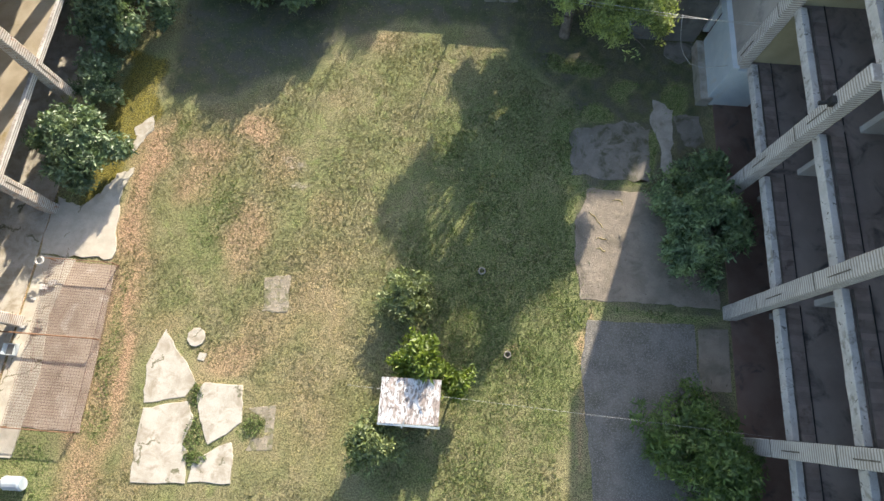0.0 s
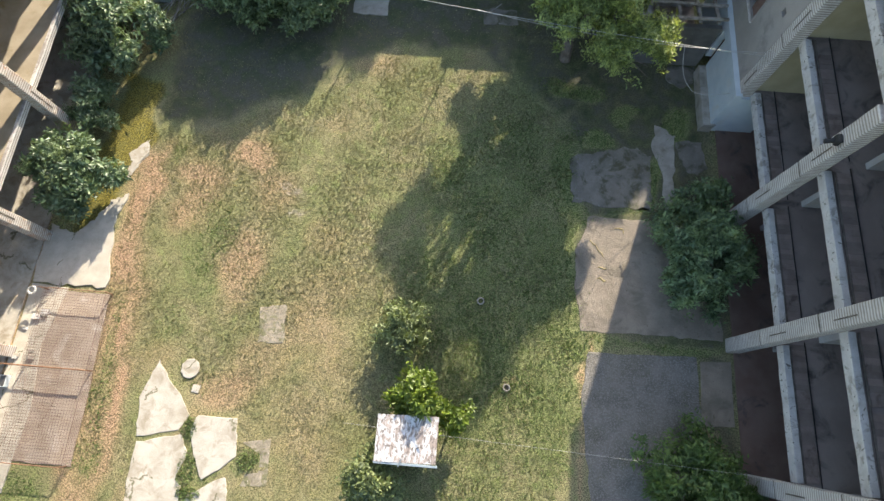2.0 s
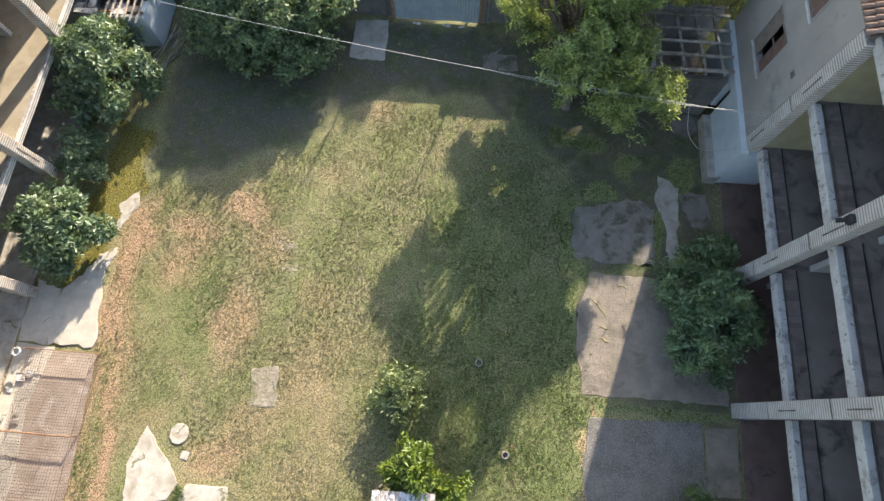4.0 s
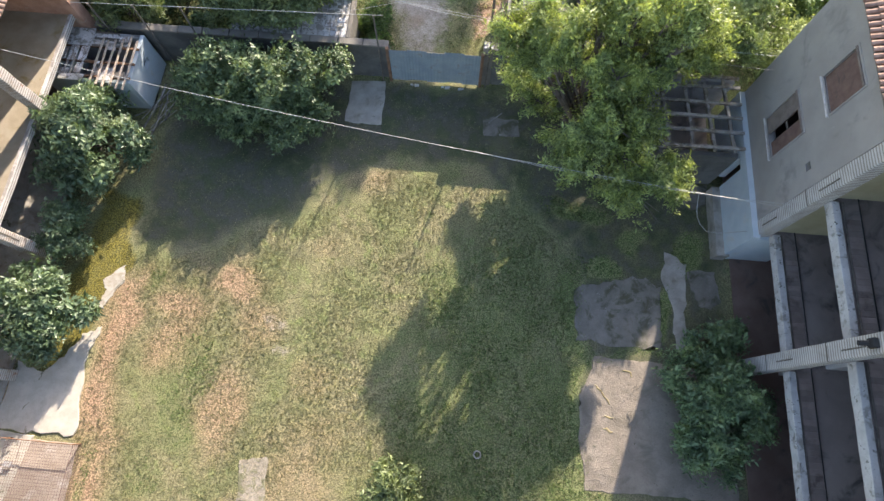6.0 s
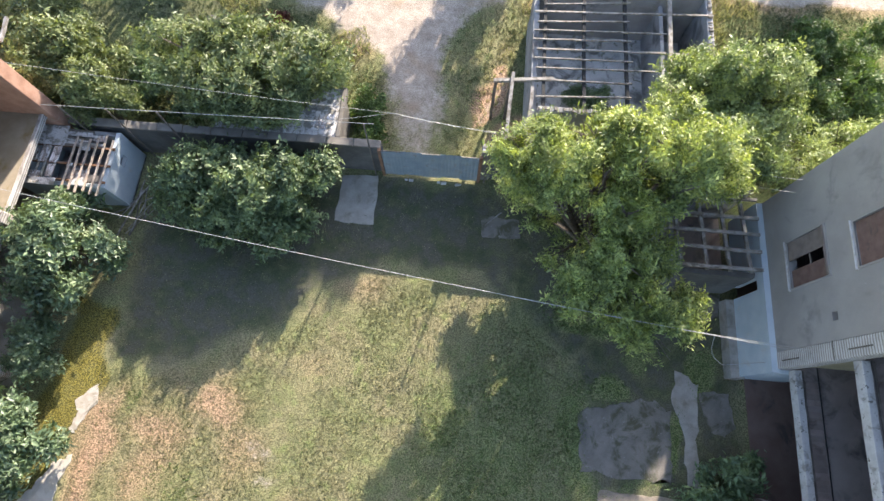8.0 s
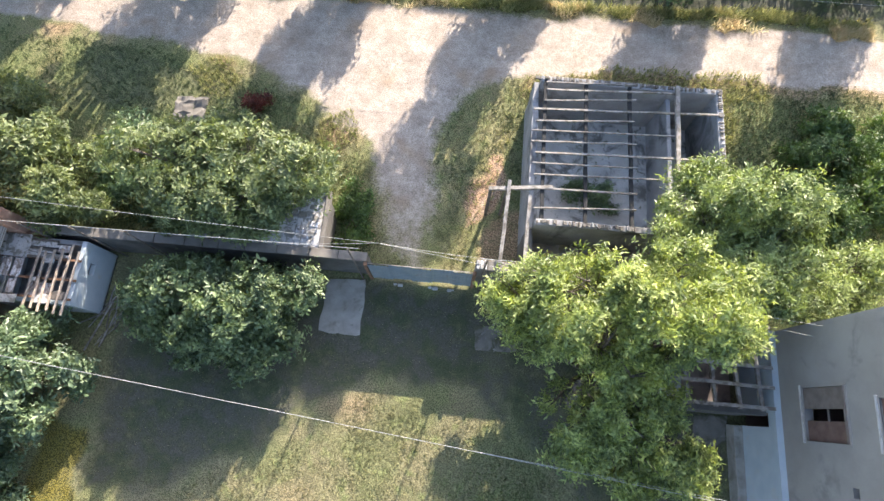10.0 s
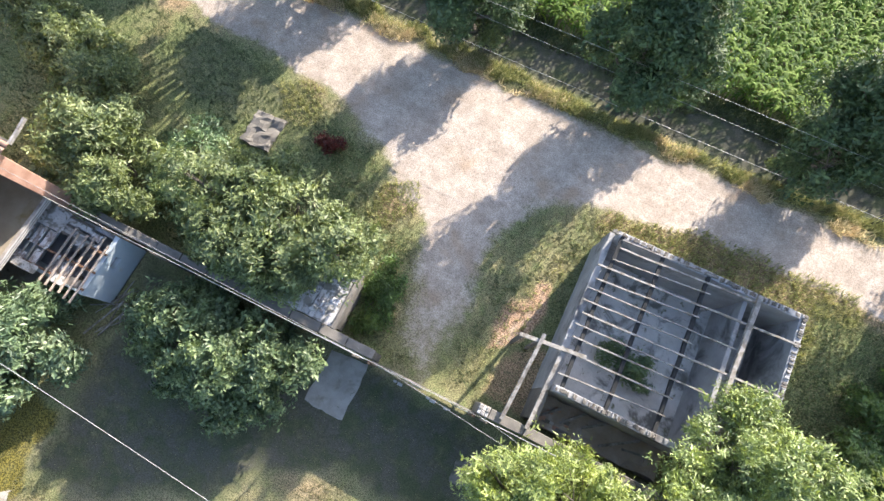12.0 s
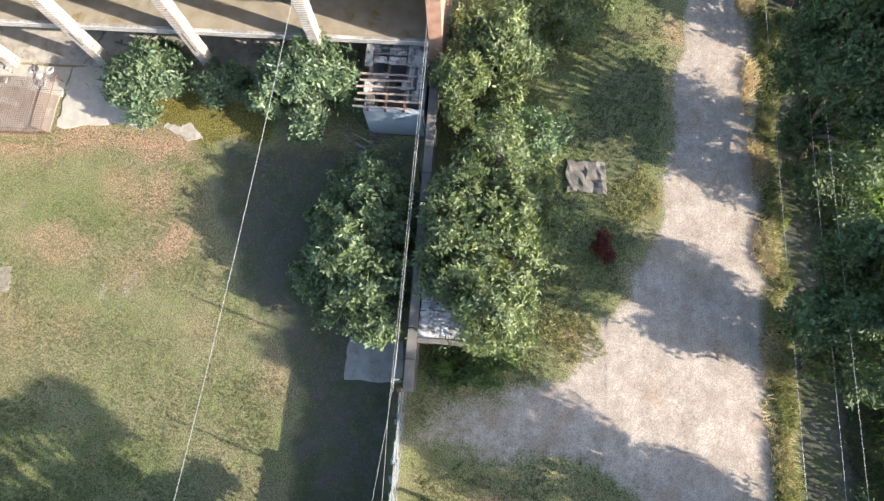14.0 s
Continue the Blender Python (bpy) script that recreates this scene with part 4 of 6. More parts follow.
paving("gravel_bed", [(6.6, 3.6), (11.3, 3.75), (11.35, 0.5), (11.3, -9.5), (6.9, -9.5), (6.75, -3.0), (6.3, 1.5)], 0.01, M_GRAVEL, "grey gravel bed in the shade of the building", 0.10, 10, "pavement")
paving("concrete_step", [(11.45, 3.55), (12.75, 3.65), (12.72, 0.95), (11.35, 0.85)], 0.04, M_CONC_GREY, "smooth grey concrete step below the building", 0.03, 6, "pavement")
paving("concrete_ramp", [(-5.95, 23.1), (-4.2, 23.25), (-4.11, 20.68), (-5.99, 20.73)], 0.03, M_CONC, "worn grey concrete pad beside the gate", 0.12, 8, "pavement")
paving("concrete_terrace", [(-18.6, 4.75), (-15.25, 4.75), (-15.6, 8.0), (-15.35, 9.4), (-16.1, 9.0), (-16.6, 7.9), (-17.4, 7.2), (-18.6, 7.6)], 0.04, M_TERRACE, "pale concrete terrace with a crumbling edge", 0.2, 10, "pavement")
paving("concrete_fragment", [(-15.9, 11.5), (-15.0, 12.3), (-14.9, 11.6), (-15.25, 10.8), (-15.5, 10.2), (-15.8, 10.4), (-15.6, 11.1)], 0.018, M_CONC_PALE, "broken strip of pale concrete in the moss", 0.2, 7)
paving("terrace_floor", [(-18.6, -4.0), (-17.2, -4.0), (-17.0, -0.5), (-17.35, 2.0), (-16.9, 4.6), (-18.6, 4.7)], 0.05, M_TERRACE, "sunlit pale concrete floor in front of the piers", 0.04, 6, "pavement")
for k, (x, y, rx, ry) in enumerate(((-9.9, -2.6, 0.35, 0.9), (-10.1, -0.9, 0.3, 0.5), (-7.4, -1.95, 0.4, 0.5), (-9.6, -3.4, 0.5, 0.25))):
    r = np.random.default_rng(90 + k)
    n = 240
    a, q = r.uniform(0, math.tau, n), np.sqrt(r.random(n))
    c = np.stack([x + rx * q * np.cos(a), y + ry * q * np.sin(a), r.uniform(0.0, 0.06, n)], -1)
    up = r.normal(size=(n, 3)) * 0.5 + np.array([0, 0, 0.5])
    v, f = leaf_arrays(c, up, r.normal(size=(n, 3)), r.uniform(0.08, 0.16, n), r.uniform(0.03, 0.05, n))
    tagged(mesh_from("slab_weed", v, f, L_LUSH), "green weeds growing in a gap between broken slabs", "weeds", "weeds between the slabs")
lump = worn_box(-15.0, -13.4, 30.0, 31.9, -0.15, 0.13, 0.2, 0.17, 0.03)
tagged(part("concrete_lump", lump, M_WALLTOP, None), "flat rough lump of grey concrete in the grass", "rubble")


# ---- tall derelict building on the east side ----
def derelict_block():
    b = thing("derelict_building", (12.6, 4.0, 0), "tall unfinished three-storey building with open floors and white piers", "building")
    y0, y1, x0, x1 = -17.6, 22.0, 12.75, 20.6
    fins = [-17.6, -12.1, -6.6, -1.15, 4.35, 9.95, 15.45]
    part("ground_floor_slab", blk(12.9, x1, y0, y1, -0.1, 0.06), M_FLOOR_RED, b, "red-brown dusty ground floor")
    for z, mat in ((3.05, M_FLOOR_DARK), (6.55, M_FLOOR_DARK)):
        part("floor_slab", blk(13.2, x1, y0, y1, z - 0.28, z), mat, b, "dark stained concrete floor")
        for a, c in zip(fins, fins[1:]):
            out = 13.12 if z < 5 else 13.04
            part("edge_beam", worn_box(out, out + 0.27, a + 0.32, c - 0.32, z - 0.30, z + 0.10, 0.22, 0.016), M_BEAM, b, "chipped whitewashed edge beam")
            bm = bmesh.new()
            bar(bm, (14.04, a + 0.15, z + 0.02), (14.02, c - 0.15, z + 0.03), 0.02, 5)
            part("conduit", bm, M_BLACK, b)
            bm = bmesh.new()
            box(bm, 13.42, 13.48, a + 0.33, c - 0.33, z - 0.02, z + 0.055)
            part("kerb", bm, M_TIMBER_DARK, b)
    for i, y in enumerate(fins):
        part("pier", worn_box(12.60, 13.14, y - 0.31, y + 0.31, -0.1, 9.75, 0.45, 0.015, 0.03), M_FIN, b, "white plastered pier with chipped arrises")
        for z in (2.62, 6.05):
            part("pier_joint", blk(12.588, 12.62, y - 0.315, y + 0.315, z, z + 0.035), M_TIMBER_DARK, b)
        for z in (3.3, 6.75):
            part("pier_scar", blk(12.584, 12.62, y - 0.06, y - 0.01, z, z + 1.0), M_TIMBER_DARK, b)
    for y in fins[:-1]:
        for z0, z1 in ((0.06, 2.77), (3.05, 6.27), (6.55, 9.6)):
            part("cross_wall", blk(14.6, x1, y - 0.12, y + 0.12, z0, z1), M_SOOT, b)
    part("back_wall", blk(x1, x1 + 0.3, y0, y1, -0.1, 9.9), M_RENDER, b)
    part("end_wall", blk(12.8, x1, y0 - 0.3, y0, -0.1, 9.9), M_RENDER, b)
    part("end_wall", blk(12.8, x1 + 0.3, y1 - 0.3, y1, -0.1, 9.95), M_RENDER, b)
    part("cross_wall", blk(13.15, x1, 15.3, 15.6, 3.05, 9.6), M_YELLOW, b, "yellowed plaster partition wall")
    wins = [(17.98, 19.78, 4.30, 6.36), (17.88, 19.38, 7.70, 9.36)]
    part("front_wall", panel(12.62, 15.77, 22.0, 2.98, 9.95, 0.30, wins + [(16.42, 16.72, 6.2, 6.46)]), M_RENDER, b, "grey rendered wall of the closed bay")
    for k, (a, c, z0, z1) in enumerate(wins):
        w = part("window", blk(12.545, 12.72, a, c, z1 - 0.07, z1), M_SHUTTER_GREY, b, "boarded window opening with rusty boards")
        f = bmesh.new()
        for q in ((a - 0.06, a, z0 - 0.06, z1 + 0.06), (c, c + 0.06, z0 - 0.06, z1 + 0.06), (a, c, z0 - 0.07, z0), (a, c, z1, z1 + 0.06)):
            box(f, 12.59, 12.64, q[0], q[1], q[2], q[3])
        part("surround", f, M_RENDER, w)
        if k == 0:
            part("shutter", blk(12.68, 12.73, a + 0.02, a + 0.68, z0 + 0.02, z1 - 0.02), M_SHUTTER, w)
            part("shutter", blk(12.62, 12.67, c - 0.72, c - 0.02, z0 + 0.02, z1 - 0.02), M_SHUTTER_GREY, w)
            part("mullion", blk(12.72, 12.76, a + 0.68, c - 0.72, (z0 + z1) / 2 - 0.04, (z0 + z1) / 2 + 0.04), M_SHUTTER_GREY, w)
        else:
            part("board", blk(12.67, 12.74, a + 0.02, c - 0.02, z0, z1 - 0.02), M_SHUTTER, w)
        part("sill", blk(12.54, 12.72, a - 0.08, c + 0.08, z0 - 0.12, z0 - 0.06, bevel=0.01), M_FIN, w)
    part("front_wall", panel(12.38, 15.0, 22.0, 0.62, 2.98, 0.3, [(18.35, 18.9, 0.62, 2.5)]), M_BLUE, b, "pale blue painted ground-floor wall, flaking")
    part("plinth", worn_box(12.02, 12.6, 14.92, 18.35, -0.1, 0.63, 0.3, 0.04), M_CONC, b, "crumbling concrete plinth")
    part("side_wall", blk(12.68, 14.6, 15.0, 15.28, 0.0, 2.76), M_BLUE, b)
    # eaves and roof
    part("eaves_beam", blk(12.9, 13.25, y0, 15.35, 9.6, 9.98), M_BEAM, b)
    roof = part("roof", ridge_roof(12.5, x1 + 0.9, 16.6, 15.2, y1 + 0.25, 10.02, 11.9), M_TIMBER_DARK, b, "tiled ridge roof with wavy tile rows")
    tiles(roof, 12.45, 16.6, 15.2, y1 + 0.25, 10.06, 11.94, near=(14.0, 22.3), rows=14)
    tiles(roof, x1 + 0.95, 16.6, 15.2, y1 + 0.25, 10.06, 11.94, near=None, rows=8)
    roof = part("roof", ridge_roof(13.0, x1 + 0.9, 16.6, y0 - 0.5, 15.2, 10.24, 11.9), M_TIMBER_DARK, b, "tiled ridge roof with wavy tile rows")
    tiles(roof, 12.95, 16.6, y0 - 0.5, 15.2, 10.28, 11.94, near=None, rows=12)
    tiles(roof, x1 + 0.95, 16.6, y0 - 0.5, 15.2, 10.06, 11.94, near=None, rows=8)
    # bricks laid along the floor edges
    brick = blk(13.50, 13.98, -0.105, 0.105, 0.0, 0.035, bevel=0.006)
    bmesh.ops.translate(brick, verts=brick.verts, vec=(-13.7, 0, 0))
    me = bpy.data.meshes.new("floor_brick")
    brick.to_mesh(me)
    brick.free()
    me.materials.append(M_TILE_BROWN)
    o = where(b)
    for z in (3.055, 6.555):
        y = -6.0
        while y < 14.8:
            if min(abs(y - f) for f in fins) > 0.3 and random.random() > 0.05:
                q = new("floor_brick", me)
                q.parent = b
                q.location = (13.7 - o.x + random.uniform(-0.012, 0.012), y - o.y, z - o.z + random.uniform(-0.006, 0.01))
            y += 0.2125
    # loose cable drooping from the yard cable to the ground-floor wall
    bm = bmesh.new()
    pts = [Vector(q) for q in ((9.3, 15.85, 5.0), (9.45, 15.7, 4.5), (9.63, 15.55, 4.0), (9.8, 15.4, 3.65), (10.05, 15.28, 3.3), (10.5, 15.12, 2.9), (11.1, 15.2, 2.62), (11.6, 15.3, 2.5), (12.36, 15.4, 2.6))]
    for p, q in zip(pts, pts[1:]):
        bar(bm, p, q, 0.012, 5)
    part("cable", bm, M_WIRE, b)
    bm = bmesh.new()
    box(bm, 12.42, 12.60, 9.8, 10.1, 8.0, 8.3, bevel=0.03)
    bar(bm, (12.42, 9.95, 8.1), (12.17, 9.95, 8.0), 0.08, 8)
    part("lamp_box", bm, M_BLACK, b, "black lamp box fixed to a pier")
    return b


def ridge_roof(xa, xb, xr, y0, y1, ze, zr):
    """Two thin slopes from the eaves at xa and xb to a ridge at xr, and the gable under them."""
    bm = bmesh.new()
    for e in (xa, xb):
        q = [(e, y0, ze), (e, y1, ze), (xr, y1, zr), (xr, y0, zr)]
        top = [bm.verts.new(p) for p in q]
        low = [bm.verts.new((p[0], p[1], p[2] - 0.07)) for p in q]
        bm.faces.new(top)
        bm.faces.new(low[::-1])
        for k in range(4):
            bm.faces.new((top[k], top[(k + 1) % 4], low[(k + 1) % 4], low[k]))
    bmesh.ops.recalc_face_normals(bm, faces=bm.faces)
    return bm


def tiles(roof, xe, xr, y0, y1, ze, zr, near, rows, pitch=0.235):
    """Half-round tiles in columns up a slope; those within near are single pieces, the rest one part."""
    o = where(roof)
    run = Vector((xr - xe, 0, zr - ze))
    step = run.length / rows
    along = run.normalized()
    sides = 5
    ring = [(math.cos(math.pi * k / (sides - 1)), math.sin(math.pi * k / (sides - 1))) for k in range(sides)]

    def tile_verts():
        out = []
        for t, r, lift in ((-0.06, 0.092, 0.045), (step + 0.02, 0.074, 0.005)):
            for c, s in ring:
                out.append(Vector((0, c * r, s * r * 0.85 + lift)) + Vector((t, 0, 0)))
        for c, s in ring:
            out.append(Vector((-0.06, c * 0.072, s * 0.072 * 0.85 + 0.025)))
        return out

    fs = [(k, k + 1, k + 1 + sides, k + sides) for k in range(sides - 1)] + [(k + 1, k, k + 2 * sides, k + 1 + 2 * sides) for k in range(sides - 1)]
    turn = Matrix((along, Vector((0, 1, 0)), along.cross(Vector((0, 1, 0))))).transposed()
    if turn.determinant() < 0 or (turn @ Vector((0, 0, 1))).z < 0:
        turn = Matrix((along, Vector((0, -1, 0)), along.cross(Vector((0, -1, 0))))).transposed()
    local = [turn @ p for p in tile_verts()]
    me = bpy.data.meshes.new("roof_tile")
    me.from_pydata([tuple(p) for p in local], [], fs)
    me.materials.append(M_TILE)
    far_v, far_f = [], []
    lv = np.array([tuple(p) for p in local])
    lf = np.array(fs)
    count = 0
    n = int((y1 - y0) / pitch)
    for i in range(n):
        y = y1 - (i + 0.5) * pitch
        for j in range(rows):
            jit = random.uniform(-0.015, 0.015)
            p = Vector((xe, y + jit, ze)) + along * (j * step + random.uniform(-0.02, 0.02))
            p.z += random.uniform(0, 0.015)
            if near and near[0] < y < near[1] and count < 300:
                q = new("roof_tile", me)
                q.parent = roof
                q.location = p - o
                q.rotation_euler = (0, 0, random.uniform(-0.03, 0.03))
                count += 1
            else:
                far_f.append(lf + len(far_v) * len(lv))
                far_v.append(lv + np.array(tuple(p)))
    rest = mesh_from("tile_field", np.concatenate(far_v), np.concatenate(far_f), M_TILE, roof)
    tagged(rest, "rows of weathered terracotta tiles", kind="stuff")


derelict_block()


# ---- long building on the west side ----
def long_house():
    b = thing("long_building", (-19.0, 8.0, 0), "two-storey building with open ochre floors, white piers and a tiled roof", "building")
    y0, y1, x0, x1 = -14.6, 24.0, -19.0, -26.0
    fins = [-14.3, -9.1, -3.8, 1.6, 6.95, 12.4, 18.3]
    part("ground_floor_slab", blk(x1, -18.75, y0, y1, -0.1, 0.045), M_CONC_PALE, b, "pale dusty ground floor")
    part("floor_slab", blk(x1, -18.93, y0, y1, 2.92, 3.2), M_FLOOR_SUN, b, "ochre moss-stained upper floor")
    part("slab_edge", worn_box(-18.95, -18.78, y0, y1, 2.95, 3.25, 0.5, 0.02), M_FIN, b, "white painted slab edge")
    for y in fins:
        part("pier", worn_box(-18.95, -18.38, y - 0.24, y + 0.24, -0.1, 6.6, 0.3, 0.03, 0.03), M_FIN_WEST, b, "white brick pier worn back to pink brick")
        part("pier_slot", blk(-18.42, -18.372, y - 0.04, y + 0.04, 2.3, 3.6), M_TIMBER_DARK, b)
    part("back_wall", blk(x1 - 0.3, x1, y0, y1, -0.1, 6.7), M_RENDER, b)
    part("inner_wall", blk(-22.4, -22.15, y0, y1 - 0.3, 0.05, 2.92), M_SOOT, b)
    part("inner_wall", blk(-22.4, -22.15, y0, y1 - 0.3, 3.2, 6.6), M_FLOOR_SUN, b)
    for y in fins[1:]:
        part("cross_wall", blk(-22.15, -20.9, y - 0.1, y + 0.1, 3.2, 6.55), M_FIN, b)
    part("end_wall", worn_box(x1 - 0.3, -18.45, y1 - 0.62, y1, -0.1, 6.7, 0.9, 0.02), M_BRICK, b, "red brick end wall")
    part("end_wall", blk(x1 - 0.3, -18.8, y0 - 0.3, y0, -0.1, 6.75), M_BRICK, b)
    part("eaves_beam", blk(-19.0, -18.6, y0, y1 - 0.3, 6.45, 6.72), M_BEAM, b)
    roof = part("roof", ridge_roof(-18.35, x1 - 0.8, -22.4, y0 - 0.4, 24.55, 6.72, 8.7), M_TIMBER_DARK, b, "sunlit terracotta tile roof")
    tiles(roof, -18.3, -22.4, y0 - 0.4, 24.5, 6.75, 8.73, near=(17.5, 24.6), rows=11)
    tiles(roof, x1 - 0.85, -22.4, y0 - 0.4, 24.5, 6.75, 8.73, near=None, rows=9)
    bm = bmesh.new()
    square_bar(bm, (-18.25, 24.45, 6.72), (-18.3, 25.5, 6.8), 0.1, 0.12)
    part("rafter_end", bm, M_TIMBER, b)
    return b


long_house()


# ---- boundary wall, gate, outbuildings ----
def boundary_wall(x0, x1, y, h, label):
    w = thing("boundary_wall", ((x0 + x1) / 2, y, 0), label, "wall")
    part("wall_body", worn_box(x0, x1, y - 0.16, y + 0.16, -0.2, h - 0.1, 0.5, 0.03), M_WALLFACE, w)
    x = x0
    while x < x1 - 0.2:
        e = min(x1, x + random.uniform(1.1, 1.5))
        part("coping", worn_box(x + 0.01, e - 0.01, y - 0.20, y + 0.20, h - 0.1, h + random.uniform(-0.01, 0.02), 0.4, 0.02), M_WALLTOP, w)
        x = e
    return w


boundary_wall(-18.3, -3.85, 23.68, 2.40, "weathered grey boundary wall with crumbling coping")
boundary_wall(1.2, 8.4, 23.69, 2.74, "crumbling brick wall between gate and shed")


def gate():
    g = thing("sheet_metal_gate", (-1.6, 23.35, 0), "closed gate of patched blue-grey metal sheets", "gate")
    x0, x1, n = -3.85, 0.68, 5
    for i in range(n):
        a = x0 + (x1 - x0) * i / n
        c = x0 + (x1 - x0) * (i + 1) / n + 0.04
        bm = bmesh.new()
        m = 18
        top = 2.38 + random.uniform(-0.04, 0.04)
        cols = []
        for k in range(m + 1):
            x = a + (c - a) * k / m
            y = 23.35 + 0.012 * math.sin(k * math.pi / 1.5) + 0.045 * (i % 2)
            cols.append([bm.verts.new((x, y + s, z)) for s in (0, 0.008) for z in (0.08, 1.2, top)])
        for p, q in zip(cols, cols[1:]):
            for k in (0, 1):
                bm.faces.new((p[k], q[k], q[k + 1], p[k + 1]))
                bm.faces.new((p[k + 3], p[k + 4], q[k + 4], q[k + 3]))
        part("sheet", bm, M_METAL, g)
    bm = bmesh.new()
    for z in (0.35, 1.25, 2.2):
        box(bm, x0, x1, 23.43, 23.47, z, z + 0.05)
    part("rail", bm, M_TIMBER, g)
    for x in (x0 - 0.05, x1 + 0.02):
        part("gate_post", blk(x - 0.07, x + 0.07, 23.28, 23.44, -0.2, 2.5, bevel=0.01), M_RUST, g)
    return g


gate()


def brick_pillar():
    p = thing("brick_pillar", (0.95, 23.6, 0), "crumbling brick gate pillar topped with loose bricks", "pillar")
    part("pillar_body", worn_box(0.72, 1.2, 23.47, 23.91, -0.1, 2.72, 0.3, 0.03), M_WALLTOP, p)
    for k in range(6):
        x, y = 0.74 + 0.15 * (k % 3), 23.5 + 0.2 * (k // 3)
        part("brick", worn_box(x, x + 0.13, y, y + 0.18, 2.70, 2.77 + 0.05 * (k % 2), 0.5, 0.02), M_FIN, p)


brick_pillar()


def flat_outbuilding():
    b = thing("outbuilding", (-8.6, 25.2, 0), "low outbuilding with a pale broken slab roof under a tree", "shed")
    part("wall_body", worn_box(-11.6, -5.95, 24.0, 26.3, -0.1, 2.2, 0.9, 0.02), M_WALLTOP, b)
    for k in range(5):
        x = -11.75 + k * 1.17
        part("roof_slab", worn_box(x, x + 1.15, 23.9, 26.45, 2.2, 2.3 + random.uniform(-0.02, 0.03), 0.3, 0.05), M_ASBESTOS, b)
    for k in range(14):
        x, y, a = random.uniform(-8.6, -6.1), random.uniform(24.1, 26.2), random.uniform(0.08, 0.22)
        part("roof_scrap", worn_box(x - a, x + a, y - a * 0.6, y + a * 0.6, 2.3, 2.36, 0.2, 0.03), (M_WELL, M_CONC, M_ASBESTOS)[k % 3], b)
    part("roof_rim", worn_box(-5.98, -5.78, 23.88, 26.5, 2.05, 2.42, 0.4, 0.03), M_WALLTOP, b)


flat_outbuilding()


def burnt_shed():
    s = thing("roofless_shed", (7.0, 29.2, 0), "roofless burnt shed with bare bleached rafters", "shed")
    x0, x1, y0, y1, h = 2.72, 11.05, 25.5, 32.62, 3.22
    part("floor", blk(x0, x1, y0, y1, -0.1, 0.08), M_SHEDFLOOR, s, "pale dusty floor with soot stains")
    part("wall_west", worn_box(x0, x0 + 0.28, y0, y1, -0.1, h - 0.55, 0.4, 0.06), M_SOOT, s)
    part("wall_east", worn_box(x1 - 0.28, x1, y0, y1, -0.1, h, 0.6, 0.03), M_SOOT, s)
    part("wall_north", worn_box(x0 + 0.28, x1 - 0.28, y1 - 0.28, y1, -0.1, h, 0.6, 0.03), M_SOOT, s)
    part("wall_south", worn_box(x0 + 0.28, x1 - 0.28, y0, y0 + 0.26, -0.1, h, 0.6, 0.03), M_SOOT, s)
    # ragged brick crest on the walls
    for a, c, n, across in (((x0, y1 - 0.14), (x1, y1 - 0.14), 100, 0), ((x1 - 0.14, y0), (x1 - 0.14, y1), 84, 1), ((x0 + 0.3, y0 + 0.13), (x0 + 4.4, y0 + 0.13), 52, 0)):
        for k in range(n):
            if random.random() < 0.16:
                continue
            t = (k + 0.5) / n
            x, y = a[0] + (c[0] - a[0]) * t, a[1] + (c[1] - a[1]) * t
            q = random.uniform(0.028, 0.042)
            hx, hy = (q, random.uniform(0.06, 0.11)) if not across else (random.uniform(0.06, 0.11), q)
            j = random.uniform(-0.03, 0.03)
            part("crest_brick", blk(x - hx, x + hx, y - hy + j, y + hy + j, h - 0.03, h + random.uniform(0.03, 0.10), bevel=0.01), random.choice((M_SOOT, M_WALLTOP, M_WALLTOP, M_TIMBER_DARK)), s)
    part("partition", worn_box(8.78, 8.98, y0 + 0.3, y1 - 0.3, -0.1, 2.6, 0.8, 0.02), M_SOOT, s)
    for y, xa, xb, yb, w in ((32.27, 3.15, 7.1, 32.45, 0.06), (31.9, 3.2, 8.95, 32.2, 0.09), (31.32, 3.15, 7.1, 31.68, 0.06), (30.87, 2.75, 10.95, 31.3, 0.10), (30.28, 2.8, 7.15, 30.6, 0.075),
                            (29.82, 2.7, 8.85, 30.06, 0.06), (29.27, 2.75, 7.15, 29.52, 0.075), (28.75, 2.8, 10.75, 29.07, 0.10), (28.24, 2.75, 7.15, 28.4, 0.06), (27.72, 2.8, 8.35, 27.95, 0.07), (27.1, 2.75, 7.15, 27.2, 0.085), (26.2, 2.85, 7.15, 26.48, 0.07)):
        bm = bmesh.new()
        square_bar(bm, (xa + random.uniform(-0.12, 0.1), y, 3.26 + random.uniform(-0.02, 0.02)), (xb + random.uniform(-0.08, 0.1), yb, 3.28), w * 0.8, 0.08)
        part("rafter", bm, M_TIMBER, s, "bleached grey rafter")
    for x in (3.25, 5.05, 7.0):
        bm = bmesh.new()
        square_bar(bm, (x, y0 + 0.2, 3.14), (x + random.uniform(-0.08, 0.04), y1 - 0.15, 3.16), 0.15, 0.13)
        part("purlin", bm, M_BLACK, s, "dark charred purlin")
    bm = bmesh.new()
    square_bar(bm, (8.86, 27.0, 3.36), (9.0, 32.5, 3.36), 0.18, 0.16)
    part("cross_beam", bm, M_TIMBER, s, "thick pale cross beam")
